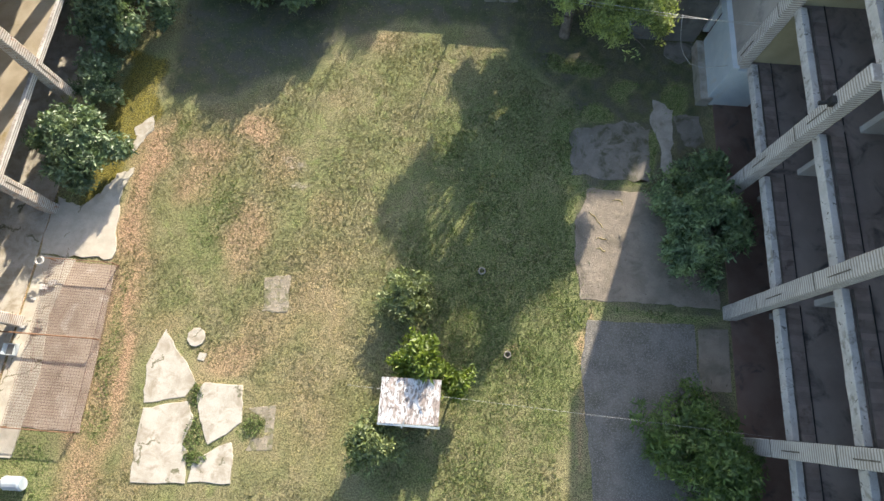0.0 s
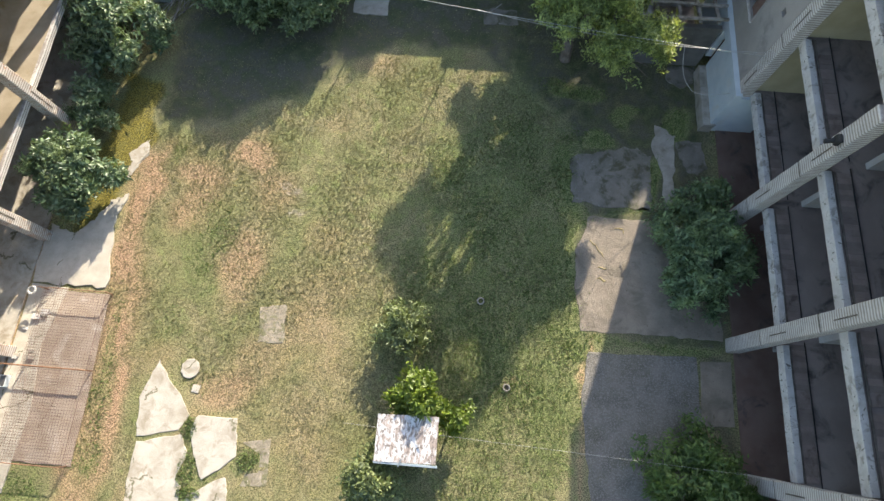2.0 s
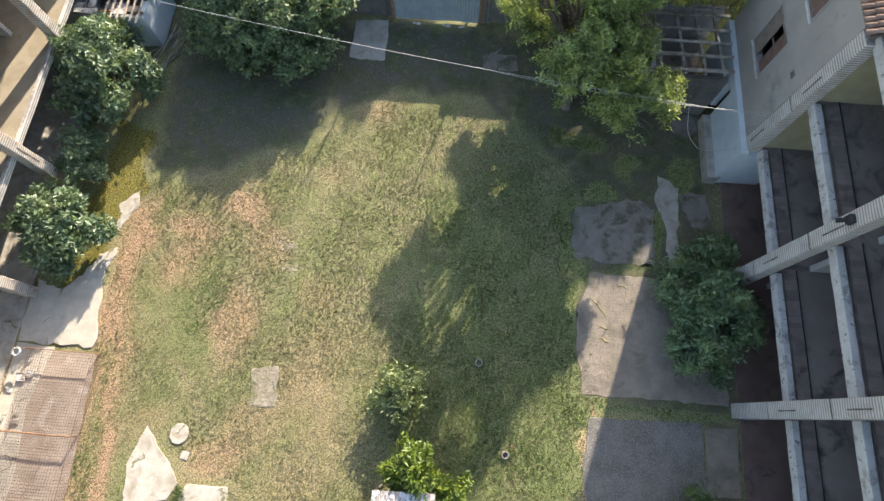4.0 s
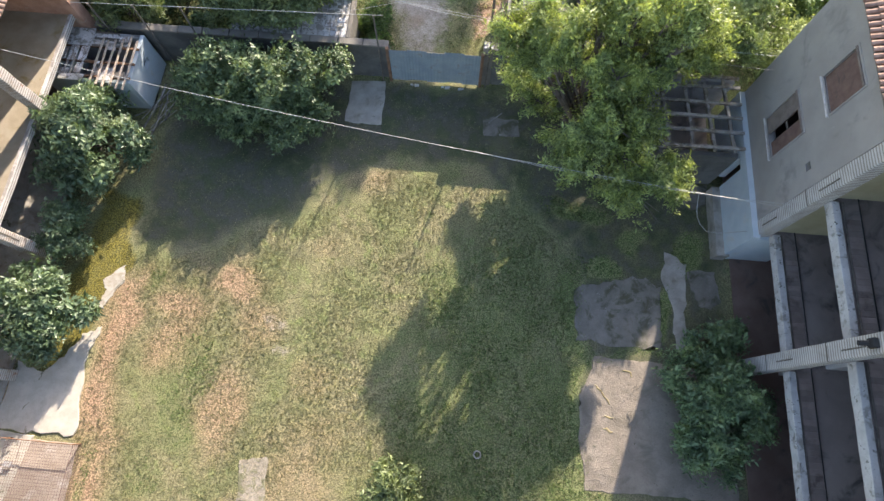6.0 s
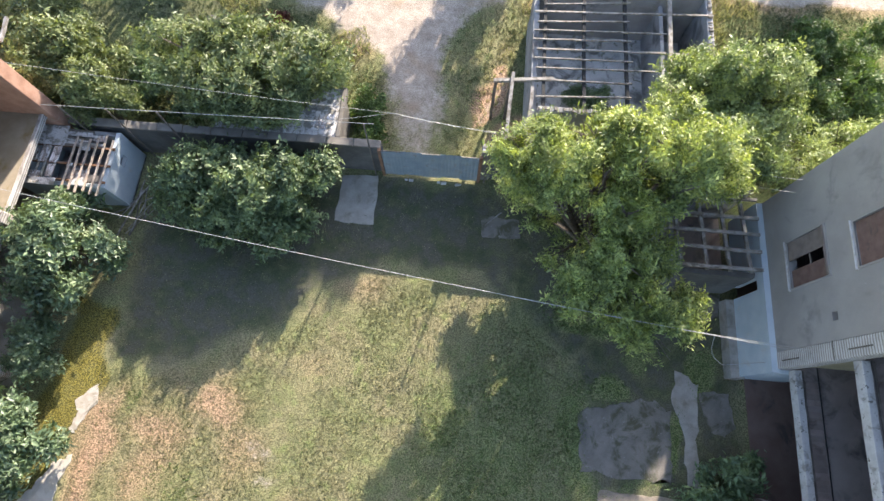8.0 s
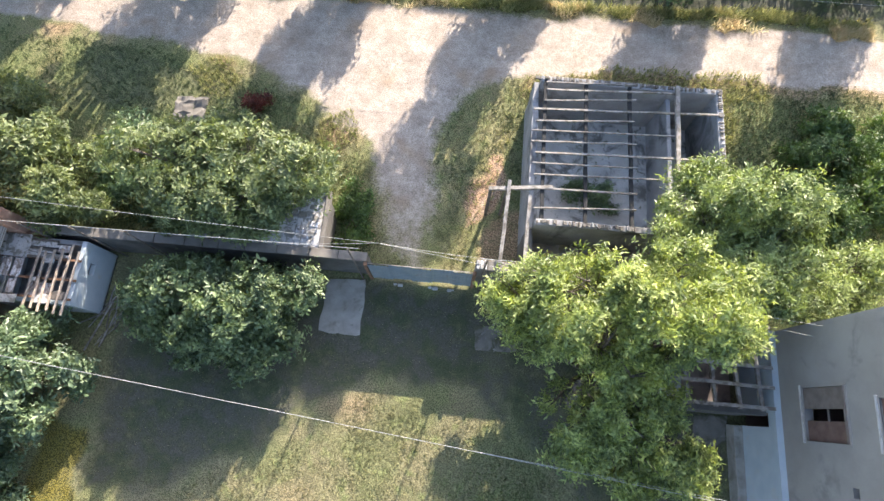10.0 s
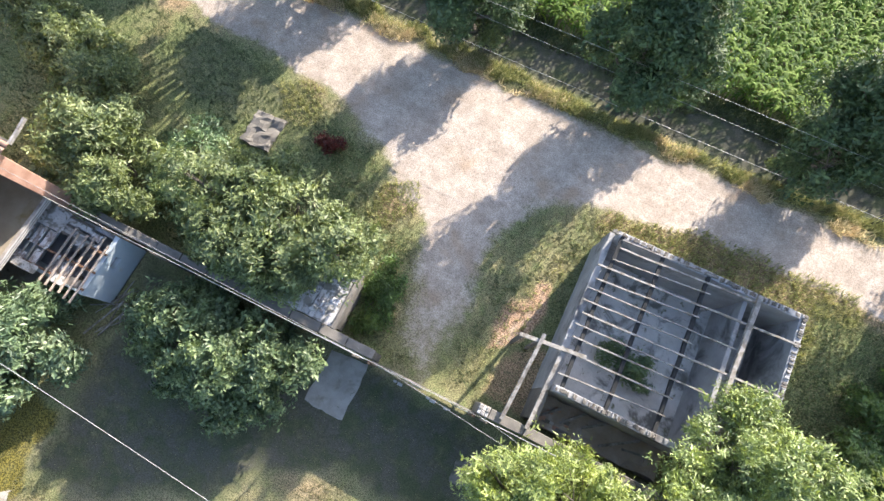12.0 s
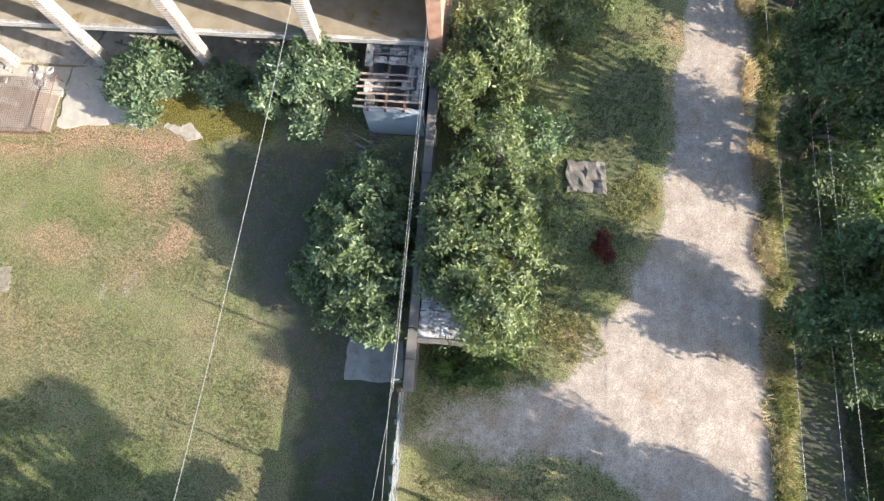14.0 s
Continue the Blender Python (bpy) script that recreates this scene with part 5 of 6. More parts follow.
    # porch posts on the west side
    for a, c in (((0.98, 26.92, 3.18), (3.65, 27.2, 3.22)), ((1.84, 27.3, 3.34), (1.66, 23.7, 2.86)), ((2.75, 27.1, 3.1), (2.68, 23.8, 2.84))):
        bm = bmesh.new()
        square_bar(bm, a, c, 0.15, 0.15)
        part("porch_beam", bm, M_TIMBER, s, "weathered porch beam")
    for x, y in ((1.08, 26.93), (1.78, 27.0)):
        bm = bmesh.new()
        square_bar(bm, (x, y, -0.05), (x, y, 3.12), 0.13, 0.13)
        part("porch_post", bm, M_TIMBER_DARK, s)
    part("side_wall", worn_box(2.72, 3.0, 24.2, 25.5, -0.1, 2.6, 0.3, 0.05), M_WALLTOP, s)
    # narrow collapsed room south of the shed
    part("rubble_floor", worn_box(3.0, 8.6, 24.2, 25.5, -0.1, 0.75, 0.3, 0.14), M_CAGE_SOIL, s, "brown rubble filling the collapsed room")
    part("low_wall", worn_box(8.4, 12.0, 23.7, 24.0, -0.1, 1.1, 0.6, 0.05), M_WALLTOP, s)
    for k in range(26):
        x, y, q = 3.1 + abs(random.gauss(0, 1.1)), random.uniform(24.1, 25.2), random.uniform(0.06, 0.16)
        part("rubble_brick", blk(x - q, x + q, y - q * 0.6, y + q * 0.6, 0.6, 0.74 + q * 0.7, bevel=0.015), random.choice((M_FIN, M_WALLTOP, M_BRICK, M_CONC)), s)
    for k in range(5):
        bm = bmesh.new()
        x = 3.3 + k * 0.9
        square_bar(bm, (x, 24.6 + random.uniform(-0.3, 0.3), 0.85), (x + random.uniform(0.5, 1.6), 25.3 + random.uniform(-0.5, 0.3), 0.95), 0.1, 0.1)
        part("fallen_timber", bm, M_TIMBER, s)


burnt_shed()


def lean_to():
    s = thing("roofless_lean_to", (10.7, 20.6, 0), "lean-to shed stripped to its pale roof laths", "shed")
    part("floor", blk(8.8, 12.25, 18.9, 22.4, -0.1, 0.06), M_FLOOR_DARK, s)
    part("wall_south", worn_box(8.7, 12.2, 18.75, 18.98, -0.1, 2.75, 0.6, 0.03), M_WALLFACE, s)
    part("wall_west", worn_box(8.7, 8.95, 18.98, 22.6, -0.1, 2.8, 0.6, 0.03), M_SOOT, s)
    part("wall_north", worn_box(8.7, 12.2, 22.4, 22.65, -0.1, 3.0, 0.6, 0.03), M_SOOT, s)
    for y in (19.05, 19.82, 20.58, 21.28, 22.05, 22.6):
        bm = bmesh.new()
        square_bar(bm, (8.3, y + random.uniform(-0.04, 0.04), 3.02), (12.35, y + random.uniform(-0.06, 0.06), 3.08), 0.13, 0.1)
        part("lath", bm, M_TIMBER, s, "pale roof lath")
    for x in (8.95, 10.0, 10.9, 11.75):
        bm = bmesh.new()
        square_bar(bm, (x + 0.2, 18.9, 2.93), (x - 0.15, 22.9, 2.98), 0.13, 0.12)
        part("rafter", bm, M_TIMBER, s, "pale rafter")


lean_to()


def ruined_hut():
    h = thing("ruined_hut", (-17.8, 21.9, 0), "small white-blue hut with a half-stripped batten roof", "hut")
    x0, x1, y0, y1 = -19.9, -15.85, 20.55, 23.3
    part("floor", blk(x0, x1, y0, y1, -0.05, 0.05), M_SOOT, h, "floor strewn with grey dust")
    part("wall_east", panel(x1 - 0.2, y0, y1, -0.1, 2.2, 0.2, [(22.0, 22.5, 1.3, 1.65)]), M_BLUE, h, "whitewashed pale blue wall")
    part("wall_south", worn_box(x0, x1 - 0.2, y0, y0 + 0.2, -0.1, 2.1, 0.6, 0.02), M_BLUE, h)
    part("wall_north", worn_box(x0, x1 - 0.2, y1 - 0.2, y1, -0.1, 2.2, 0.6, 0.02), M_SOOT, h)
    part("wall_west", worn_box(x0 - 0.2, x0, y0, y1, -0.1, 2.3, 0.6, 0.02), M_BLUE, h)
    for k in range(6):
        bm = bmesh.new()
        x = -15.98 - 0.33 * k
        square_bar(bm, (x, 20.15 + random.uniform(-0.1, 0.15), 2.36 + random.uniform(-0.02, 0.02)), (x + random.uniform(-0.06, 0.06), 22.95 + random.uniform(-0.3, 0.2), 2.4), 0.075, 0.06)
        part("batten", bm, M_TIMBER_TAN, h, "tan roof batten")
    for k in range(7):
        bm = bmesh.new()
        y = 22.42 + 0.13 * k
        square_bar(bm, (-19.8 + random.uniform(0, 0.5), y, 2.33 + random.uniform(0, 0.03)), (-16.0 - random.uniform(0, 1.2), y + random.uniform(-0.08, 0.08), 2.35), 0.11, 0.03)
        part("roof_board", bm, M_ASBESTOS if k % 3 else M_TIMBER_DARK, h, "grey loose roof board")
    for k in range(5):
        bm = bmesh.new()
        x = -19.75 + 0.36 * k
        square_bar(bm, (x, 20.45 + random.uniform(0, 0.2), 2.34), (x + random.uniform(-0.1, 0.1), 22.4, 2.35), 0.09, 0.05)
        part("batten", bm, M_TIMBER, h, "grey roof batten")
    for y in (20.75, 21.55, 22.4):
        bm = bmesh.new()
        square_bar(bm, (-19.6, y, 2.28), (-15.85, y, 2.26), 0.09, 0.1)
        part("purlin", bm, M_RUST, h)
    part("ceiling_board", worn_box(-17.75, -16.9, 20.75, 21.4, 2.12, 2.16, 0.4, 0.01), M_WELL, h, "patch of white ceiling left between purlins")
    for a, c, y, e in ((-18.55, -18.15, 21.5, 22.3), (-19.05, -18.65, 21.5, 22.3), (-19.55, -19.15, 21.55, 22.2), (-18.55, -18.2, 20.8, 21.4)):
        part("roof_sheet", worn_box(a, c, y, e, 2.36, 2.39, 0.3, 0.01), M_WELL, h, "white roof sheet")
    for k in range(16):
        x, y = random.uniform(-19.7, -16.2), random.uniform(20.6, 23.1)
        a = random.uniform(0.12, 0.3)
        on = 2.33 if k % 2 else 0.06
        part("roof_scrap", worn_box(x - a, x + a, y - a * 0.7, y + a * 0.7, on, on + 0.04, 0.3, 0.02), (M_WELL, M_ASBESTOS, M_TIMBER_DARK)[k % 3], h)
    part("roof_remnant", worn_box(-20.0, -18.1, 22.35, 23.35, 2.34, 2.40, 0.4, 0.03), M_ASBESTOS, h)
    part("roof_remnant", worn_box(-20.0, -18.0, 20.4, 20.75, 2.34, 2.40, 0.4, 0.03), M_ASBESTOS, h)


ruined_hut()

stack = thing("timber_pile", (-15.4, 20.6, 0), "loose pile of old poles leaning by the hut", "timber pile")
rs = random.Random(8)
for k in range(13):
    bm = bmesh.new()
    a = math.radians(rs.gauss(68, 24))
    n = rs.uniform(0.7, 1.6)
    c = Vector((-15.45 + rs.gauss(0, 0.22), 20.6 + rs.gauss(0, 0.6), 0.1 + 0.05 * (k % 4)))
    d = Vector((math.cos(a), math.sin(a), rs.uniform(-0.03, 0.12))) * n
    bar(bm, c - d * 0.8, c + d * 0.8, rs.uniform(0.018, 0.04), 6, rs.uniform(0.012, 0.03))
    part("pole", bm, M_TIMBER if k % 3 else M_TIMBER_DARK, stack)


# ---- well house ----
def well_house():
    w = thing("well_house", (-0.8, -0.5, 0), "small well house with a white sheet roof, stained brown and flecked with painted leaf shade", "well")
    bm = bmesh.new()
    n, m = 8, 6
    q = {}
    for i in range(n + 1):
        for k in range(m + 1):
            x = -1.98 + 2.32 * i / n
            y = -1.38 + 1.70 * k / m + 0.06 * i / n
            z = 2.24 + 0.05 * math.sin(i * 0.9) * 0.3 + random.uniform(-0.008, 0.008) + (0.05 * k / m)
            q[i, k] = [bm.verts.new((x, y, z + s)) for s in (0, 0.03)]
    for i in range(n):
        for k in range(m):
            a, b, c, d = q[i, k], q[i + 1, k], q[i + 1, k + 1], q[i, k + 1]
            bm.faces.new((a[1], b[1], c[1], d[1]))
            bm.faces.new((d[0], c[0], b[0], a[0]))
    for i in range(n):
        for k in (0, m):
            bm.faces.new((q[i, k][0], q[i + 1, k][0], q[i + 1, k][1], q[i, k][1]))
    for k in range(m):
        for i in (0, n):
            bm.faces.new((q[i, k][0], q[i, k + 1][0], q[i, k + 1][1], q[i, k][1]))
    bmesh.ops.recalc_face_normals(bm, faces=bm.faces)
    part("roof", bm, M_WELL, w, "flaking white sheet-metal roof")
    part("roof_rim", blk(-2.0, 0.40, -1.45, -1.36, 2.14, 2.26, bevel=0.01), M_METAL, w)
    for x in (-1.85, 0.2):
        for y in (-1.25, 0.25):
            part("post", blk(x - 0.05, x + 0.05, y - 0.05, y + 0.05, -0.1, 2.24), M_TIMBER_DARK, w)
    part("body", worn_box(-1.6, 0.05, -1.1, 0.15, -0.1, 1.0, 0.4, 0.03), M_CONC_GREY, w, "grey concrete well curb")
    bm = bmesh.new()
    bar(bm, (-1.9, -0.5, 1.5), (0.25, -0.5, 1.5), 0.07, 8)
    part("windlass", bm, M_TIMBER, w)
    bm = bmesh.new()
    bar(bm, (-1.05, -1.5, 2.3), (-0.95, -1.2, 2.32), 0.03, 6)
    part("pipe_stub", bm, M_METAL, w)


well_house()


# ---- netting run by the west terrace ----
def netting_run():
    c = thing("wire_netting_run", (-16.2, 0.8, 0), "low poultry run of rusty wire netting over brown litter", "enclosure")
    x0, x1, y0, y1, h = -17.9, -14.75, -2.8, 4.45, 0.55
    part("litter_bed", slab_shape([(x0, y0), (x1 + 0.1, y0), (x1 - 0.05, 1.0), (x1 - 0.2, y1), (x0 + 0.3, y1)], -0.05, 0.028, 0.06, 6), M_CAGE_SOIL, c, "brown litter and dust")
    for y in (y0, 1.05, y1):
        for x in (x0 + 0.15, x1 - 0.1):
            bm = bmesh.new()
            bar(bm, (x, y, -0.1), (x, y, h), 0.03, 6)
            part("stake", bm, M_RUST, c)
        bm = bmesh.new()
        bar(bm, (x0 - (1.2 if y == 1.05 else 0), y, h), (x1 - 0.05, y, h), 0.035 if y == 1.05 else 0.02, 6)
        part("cross_pipe", bm, M_RUST, c, "rusty cross pipe")
    v, f = [], []

    def strand(p, q, w=0.009):
        d = (q - p).normalized()
        s = d.cross(Vector((0.3, 0.2, 1))).normalized() * w
        u = s.cross(d).normalized() * w
        i = len(v)
        for e in (p, q):
            v.extend([tuple(e + s), tuple(e - s * 0.5 + u * 0.87), tuple(e - s * 0.5 - u * 0.87)])
        for k in range(3):
            f.append((i + k, i + (k + 1) % 3, i + 3 + (k + 1) % 3, i + 3 + k))

    def edge(y):
        return x1 - 0.02 - 0.03 * (y - y0) / 2

    y = y0
    while y <= y1:
        e = edge(y)
        sag = 0.05 * math.sin(y * 2.1)
        strand(Vector((x0 + 0.3, y, h - 0.02)), Vector((e - 0.5, y, h + sag * 0.3)), 0.008)
        strand(Vector((e - 0.5, y, h + sag * 0.3)), Vector((e, y, h - 0.1)), 0.007)
        strand(Vector((e, y, h - 0.1)), Vector((e + 0.12, y, 0.02)), 0.007)
        y += 0.12 + random.uniform(-0.015, 0.015)
    for k in range(27):
        t = k / 26
        strand(Vector((x0 + 0.3 + (edge(y0) - x0 - 0.3) * t, y0, h - 0.1 * max(0, t * 3 - 2))), Vector((x0 + 0.3 + (edge(y1) - x0 - 0.3) * t, y1, h - 0.1 * max(0, t * 3 - 2))), 0.007)
    for k in range(6):
        z = 0.05 + k * 0.08
        strand(Vector((edge(y0) + 0.12 * (1 - z / h), y0, z)), Vector((edge(y1) + 0.12 * (1 - z / h), y1, z)), 0.007)
    for k in range(9):
        a = Vector((random.uniform(x0 + 0.4, x1 - 0.6), y0 + random.uniform(0, 6.5), h + 0.01))
        strand(a, a + Vector((random.uniform(-0.9, 0.9), random.uniform(0.5, 1.6), 0.0)), 0.008)
    net = mesh_from("netting", np.array(v), np.array(f), M_MESHWIRE, c)
    tagged(net, "rusty woven wire netting")
    bm = bmesh.new()
    for k in range(24):
        a, e = k / 24 * math.tau, (k + 1) / 24 * math.tau
        bar(bm, (-17.95 + 0.16 * math.cos(a), 4.25 + 0.16 * math.sin(a), 0.75), (-17.95 + 0.16 * math.cos(e), 4.25 + 0.16 * math.sin(e), 0.75), 0.045, 6)
    part("hoop", bm, M_BEAM, c, "pale worn ring hung on the post")


netting_run()

tank = thing("plastic_drum", (-16.6, -4.9, 0), "white-blue plastic drum lying on its side in the grass", "drum")
bm = bmesh.new()
for a, c, r0, r1 in ((-17.0, -16.9, 0.24, 0.27), (-16.9, -16.3, 0.27, 0.27), (-16.3, -16.2, 0.27, 0.24)):
    bar(bm, (a, -4.9, 0.27), (c, -4.87, 0.27), r0, 16, r1)
part("drum_body", bm, M_TANK, tank)
# black disc on the closed end paints the hollow's darkness
bm = bmesh.new()
bar(bm, (-17.02, -4.9, 0.27), (-16.99, -4.9, 0.27), 0.2, 16)
part("drum_mouth", bm, M_BLACK, tank)


for foot, top, r in (((-16.2, 18.9, 0.0), (-14.7, 21.0, 1.25), 0.045), ((-15.6, 19.1, 0.0), (-14.55, 20.6, 1.05), 0.035), ((1.2, 21.1, 0.02), (1.95, 21.8, 0.12), 0.035)):
    bm = bmesh.new()
    bar(bm, foot, top, r, 7, r * 0.7)
    tagged(part("wooden_pole", bm, M_TIMBER, None), "bleached round wooden pole leaning in the shade", "pole", "loose poles")
crate = thing("plastic_crate", (-18.45, 0.35, 0.05), "pale green plastic crate on the sunny terrace", "crate")
part("crate_base", blk(-18.75, -18.2, 0.1, 0.6, 0.05, 0.08), M_FIN, crate)
for q in ((-18.75, -18.72, 0.1, 0.6), (-18.23, -18.2, 0.1, 0.6), (-18.72, -18.23, 0.1, 0.13), (-18.72, -18.23, 0.57, 0.6)):
    part("crate_side", blk(*q, 0.08, 0.34, bevel=0.006), M_BLUE, crate)
rr = random.Random(4)
for k in range(9):
    x, y, a = rr.uniform(-18.5, -17.5), rr.uniform(1.2, 3.9), rr.uniform(0.07, 0.2)
    tagged(part("rubble_lump", worn_box(x - a, x + a, y - a * 0.7, y + a * 0.7, 0.04, 0.04 + a * 0.8, 0.15, 0.05), M_BEAM if k % 2 else M_CONC, None), "whitish lump of rubble on the terrace", "rubble", "rubble on the terrace")


def drain_ring(x, y, r, label):
    """A short concrete pipe end standing just out of the ground."""
    g = thing("drain_pipe_end", (x, y, 0), label, "drain", "pipe ends in the lawn")
    bm = bmesh.new()
    n = 18
    prof = ((r, -0.1), (r, 0.07), (r * 0.93, 0.10), (r * 0.72, 0.10), (r * 0.66, 0.06), (r * 0.64, -0.08))
    rings = [[bm.verts.new((x + math.cos(k * math.tau / n) * (q + 0.012 * math.sin(k * 3.7)), y + math.sin(k * math.tau / n) * (q + 0.012 * math.cos(k * 2.9)), z)) for k in range(n)] for q, z in prof]
    for p, q in zip(rings, rings[1:]):
        for k in range(n):
            bm.faces.new((p[k], p[(k + 1) % n], q[(k + 1) % n], q[k]))
    bmesh.ops.recalc_face_normals(bm, faces=bm.faces)
    part("rim", bm, M_CONC, g)
    # flat dark disc fills the middle of the ring
    bm = bmesh.new()
    bm.faces.new([bm.verts.new((x + math.cos(k * math.tau / n) * r * 0.66, y + math.sin(k * math.tau / n) * r * 0.66, -0.03)) for k in range(n)])
    part("dark_core", bm, M_TIMBER_DARK, g, "dark disc inside the pipe end")


drain_ring(1.78, 5.48, 0.17, "pale concrete pipe end standing in shaded grass")
drain_ring(3.1, 1.8, 0.16, "grey concrete pipe end in a bare patch of lawn")
rg = random.Random(21)
for cx in (-2.8, -2.55, -1.2, -0.95, -0.3, -0.15):
    a = rg.uniform(0.07, 0.14)
    y = 23.1 + rg.uniform(-0.06, 0.06)
    tagged(part("rubble_lump", worn_box(cx - a, cx + a, y - a * 0.6, y + a * 0.6, -0.02, a * 0.7, 0.12, 0.04), M_BEAM, None), "whitish lump of rubble at the foot of the gate", "rubble", "rubble by the gate")


# ---- overhead cables ----
def cable(name, a, b, sag, r, label, n=24):
    """One sagging round cable from a to b."""
    bm = bmesh.new()
    a, b = Vector(a), Vector(b)
    side = (b - a).cross(Vector((0, 0, 1))).normalized()
    rings = []
    for k in range(n + 1):
        t = k / n
        p = a.lerp(b, t) - Vector((0, 0, sag * 4 * t * (1 - t)))
        rings.append([bm.verts.new(p + (side * math.cos(q) + Vector((0, 0, 1)) * math.sin(q)) * r) for q in (0, 1.257, 2.513, 3.77, 5.027)])
    for p, q in zip(rings, rings[1:]):
        for k in range(5):
            bm.faces.new((p[k], p[(k + 1) % 5], q[(k + 1) % 5], q[k]))
    return tagged(part(name, bm, M_WIRE, None), label, "cable", "overhead cables")


cable("overhead_cable", (-18.35, 18.62, 7.1), (12.6, 15.45, 5.1), 0.62, 0.009, "pale sagging cable across the yard")
cable("overhead_cable", (0.6, 16.68, 5.33), (12.6, 15.55, 5.2), 0.42, 0.008, "second strand of the yard cable, hanging slack")
cable("overhead_cable", (-3.2, -0.1, 2.9), (12.5, -0.75, 3.0), 0.12, 0.0045, "thin pale cable past the well house")
cable("overhead_cable", (-18.4, 23.6, 6.7), (-3.0, 23.4, 5.5), 0.12, 0.006, "thin cable above the boundary wall")
cable("overhead_cable", (-3.0, 23.4, 5.5), (12.6, 21.8, 5.7), 0.35, 0.006, "thin cable above the gate")
cable("overhead_cable", (-6.0, 23.4, 4.56), (-3.0, 23.4, 5.5), 0.05, 0.006, "slack cable end tied above the gate")
cable("overhead_cable", (-3.0, 23.4, 5.5), (1.0, 23.4, 4.7), 0.12, 0.006, "slack cable tied to a pipe above the gate")
cable("overhead_cable", (1.0, 23.4, 4.7), (12.6, 21.5, 5.2), 0.3, 0.006, "thin cable running into the walnut tree")


def pipe_trellis(base, a, b, posts, label):
    """A long thin pipe on thin upright posts."""
    g = thing("pipe_trellis", base, label, "trellis", "pipe trellises by the wall")
    a, b = Vector(a), Vector(b)
    bm = bmesh.new()
    n = 10
    for k in range(n):
        p, q = a.lerp(b, k / n), a.lerp(b, (k + 1) / n)
        bar(bm, p + Vector((0, 0, 0.012 * math.sin(k * 2.1))), q + Vector((0, 0, 0.012 * math.sin((k + 1) * 2.1))), 0.012, 7)
    part("rail", bm, M_WIRE, g, "pale galvanised pipe rail")
    for x in posts:
        z = a.z + (b.z - a.z) * (x - a.x) / (b.x - a.x)
        bm = bmesh.new()
        bar(bm, (x - 0.05, a.y - 0.06, -0.1), (x, a.y - 0.06, z + 0.03), 0.035, 8)
        part("post", bm, M_TIMBER_DARK, g, "thin dark iron post")
    return g


pipe_trellis((-11.0, 23.4, 0), (-18.3, 23.38, 4.05), (-3.85, 23.38, 4.6), (-17.45, -15.35, -13.1, -4.27), "thin pipe trellis standing over the boundary wall")
pipe_trellis((2.0, 23.4, 0), (0.8, 23.38, 4.72), (3.6, 23.38, 4.78), (1.03,), "thin pipe trellis beside the gate pillar")
cable("overhead_cable", (-40, 38.3, 5.3), (40, 38.3, 4.4), 0.1, 0.005, "thin power line along the track", 40)
cable("overhead_cable", (-40, 38.4, 5.7), (40, 37.5, 7.0), 0.1, 0.005, "thin power line along the track", 40)
cable("overhead_cable", (-40, 38.2, 3.0), (40, 38.2, 3.0), 0.1, 0.007, "thin low telephone line along the verge", 40)
for x in (-40.0, 40.0):
    pole = thing("utility_pole", (x, 38.7, 0), "plain wooden utility pole beside the track", "pole", "utility poles")
    bm = bmesh.new()
    bar(bm, (x, 38.7, -0.3), (x, 38.7, 7.3), 0.14, 10, 0.1)
    part("shaft", bm, M_TIMBER_DARK, pole)
    part("crossarm", blk(x - 0.06, x + 0.06, 37.3, 39.1, 5.2, 5.32), M_TIMBER_DARK, pole)

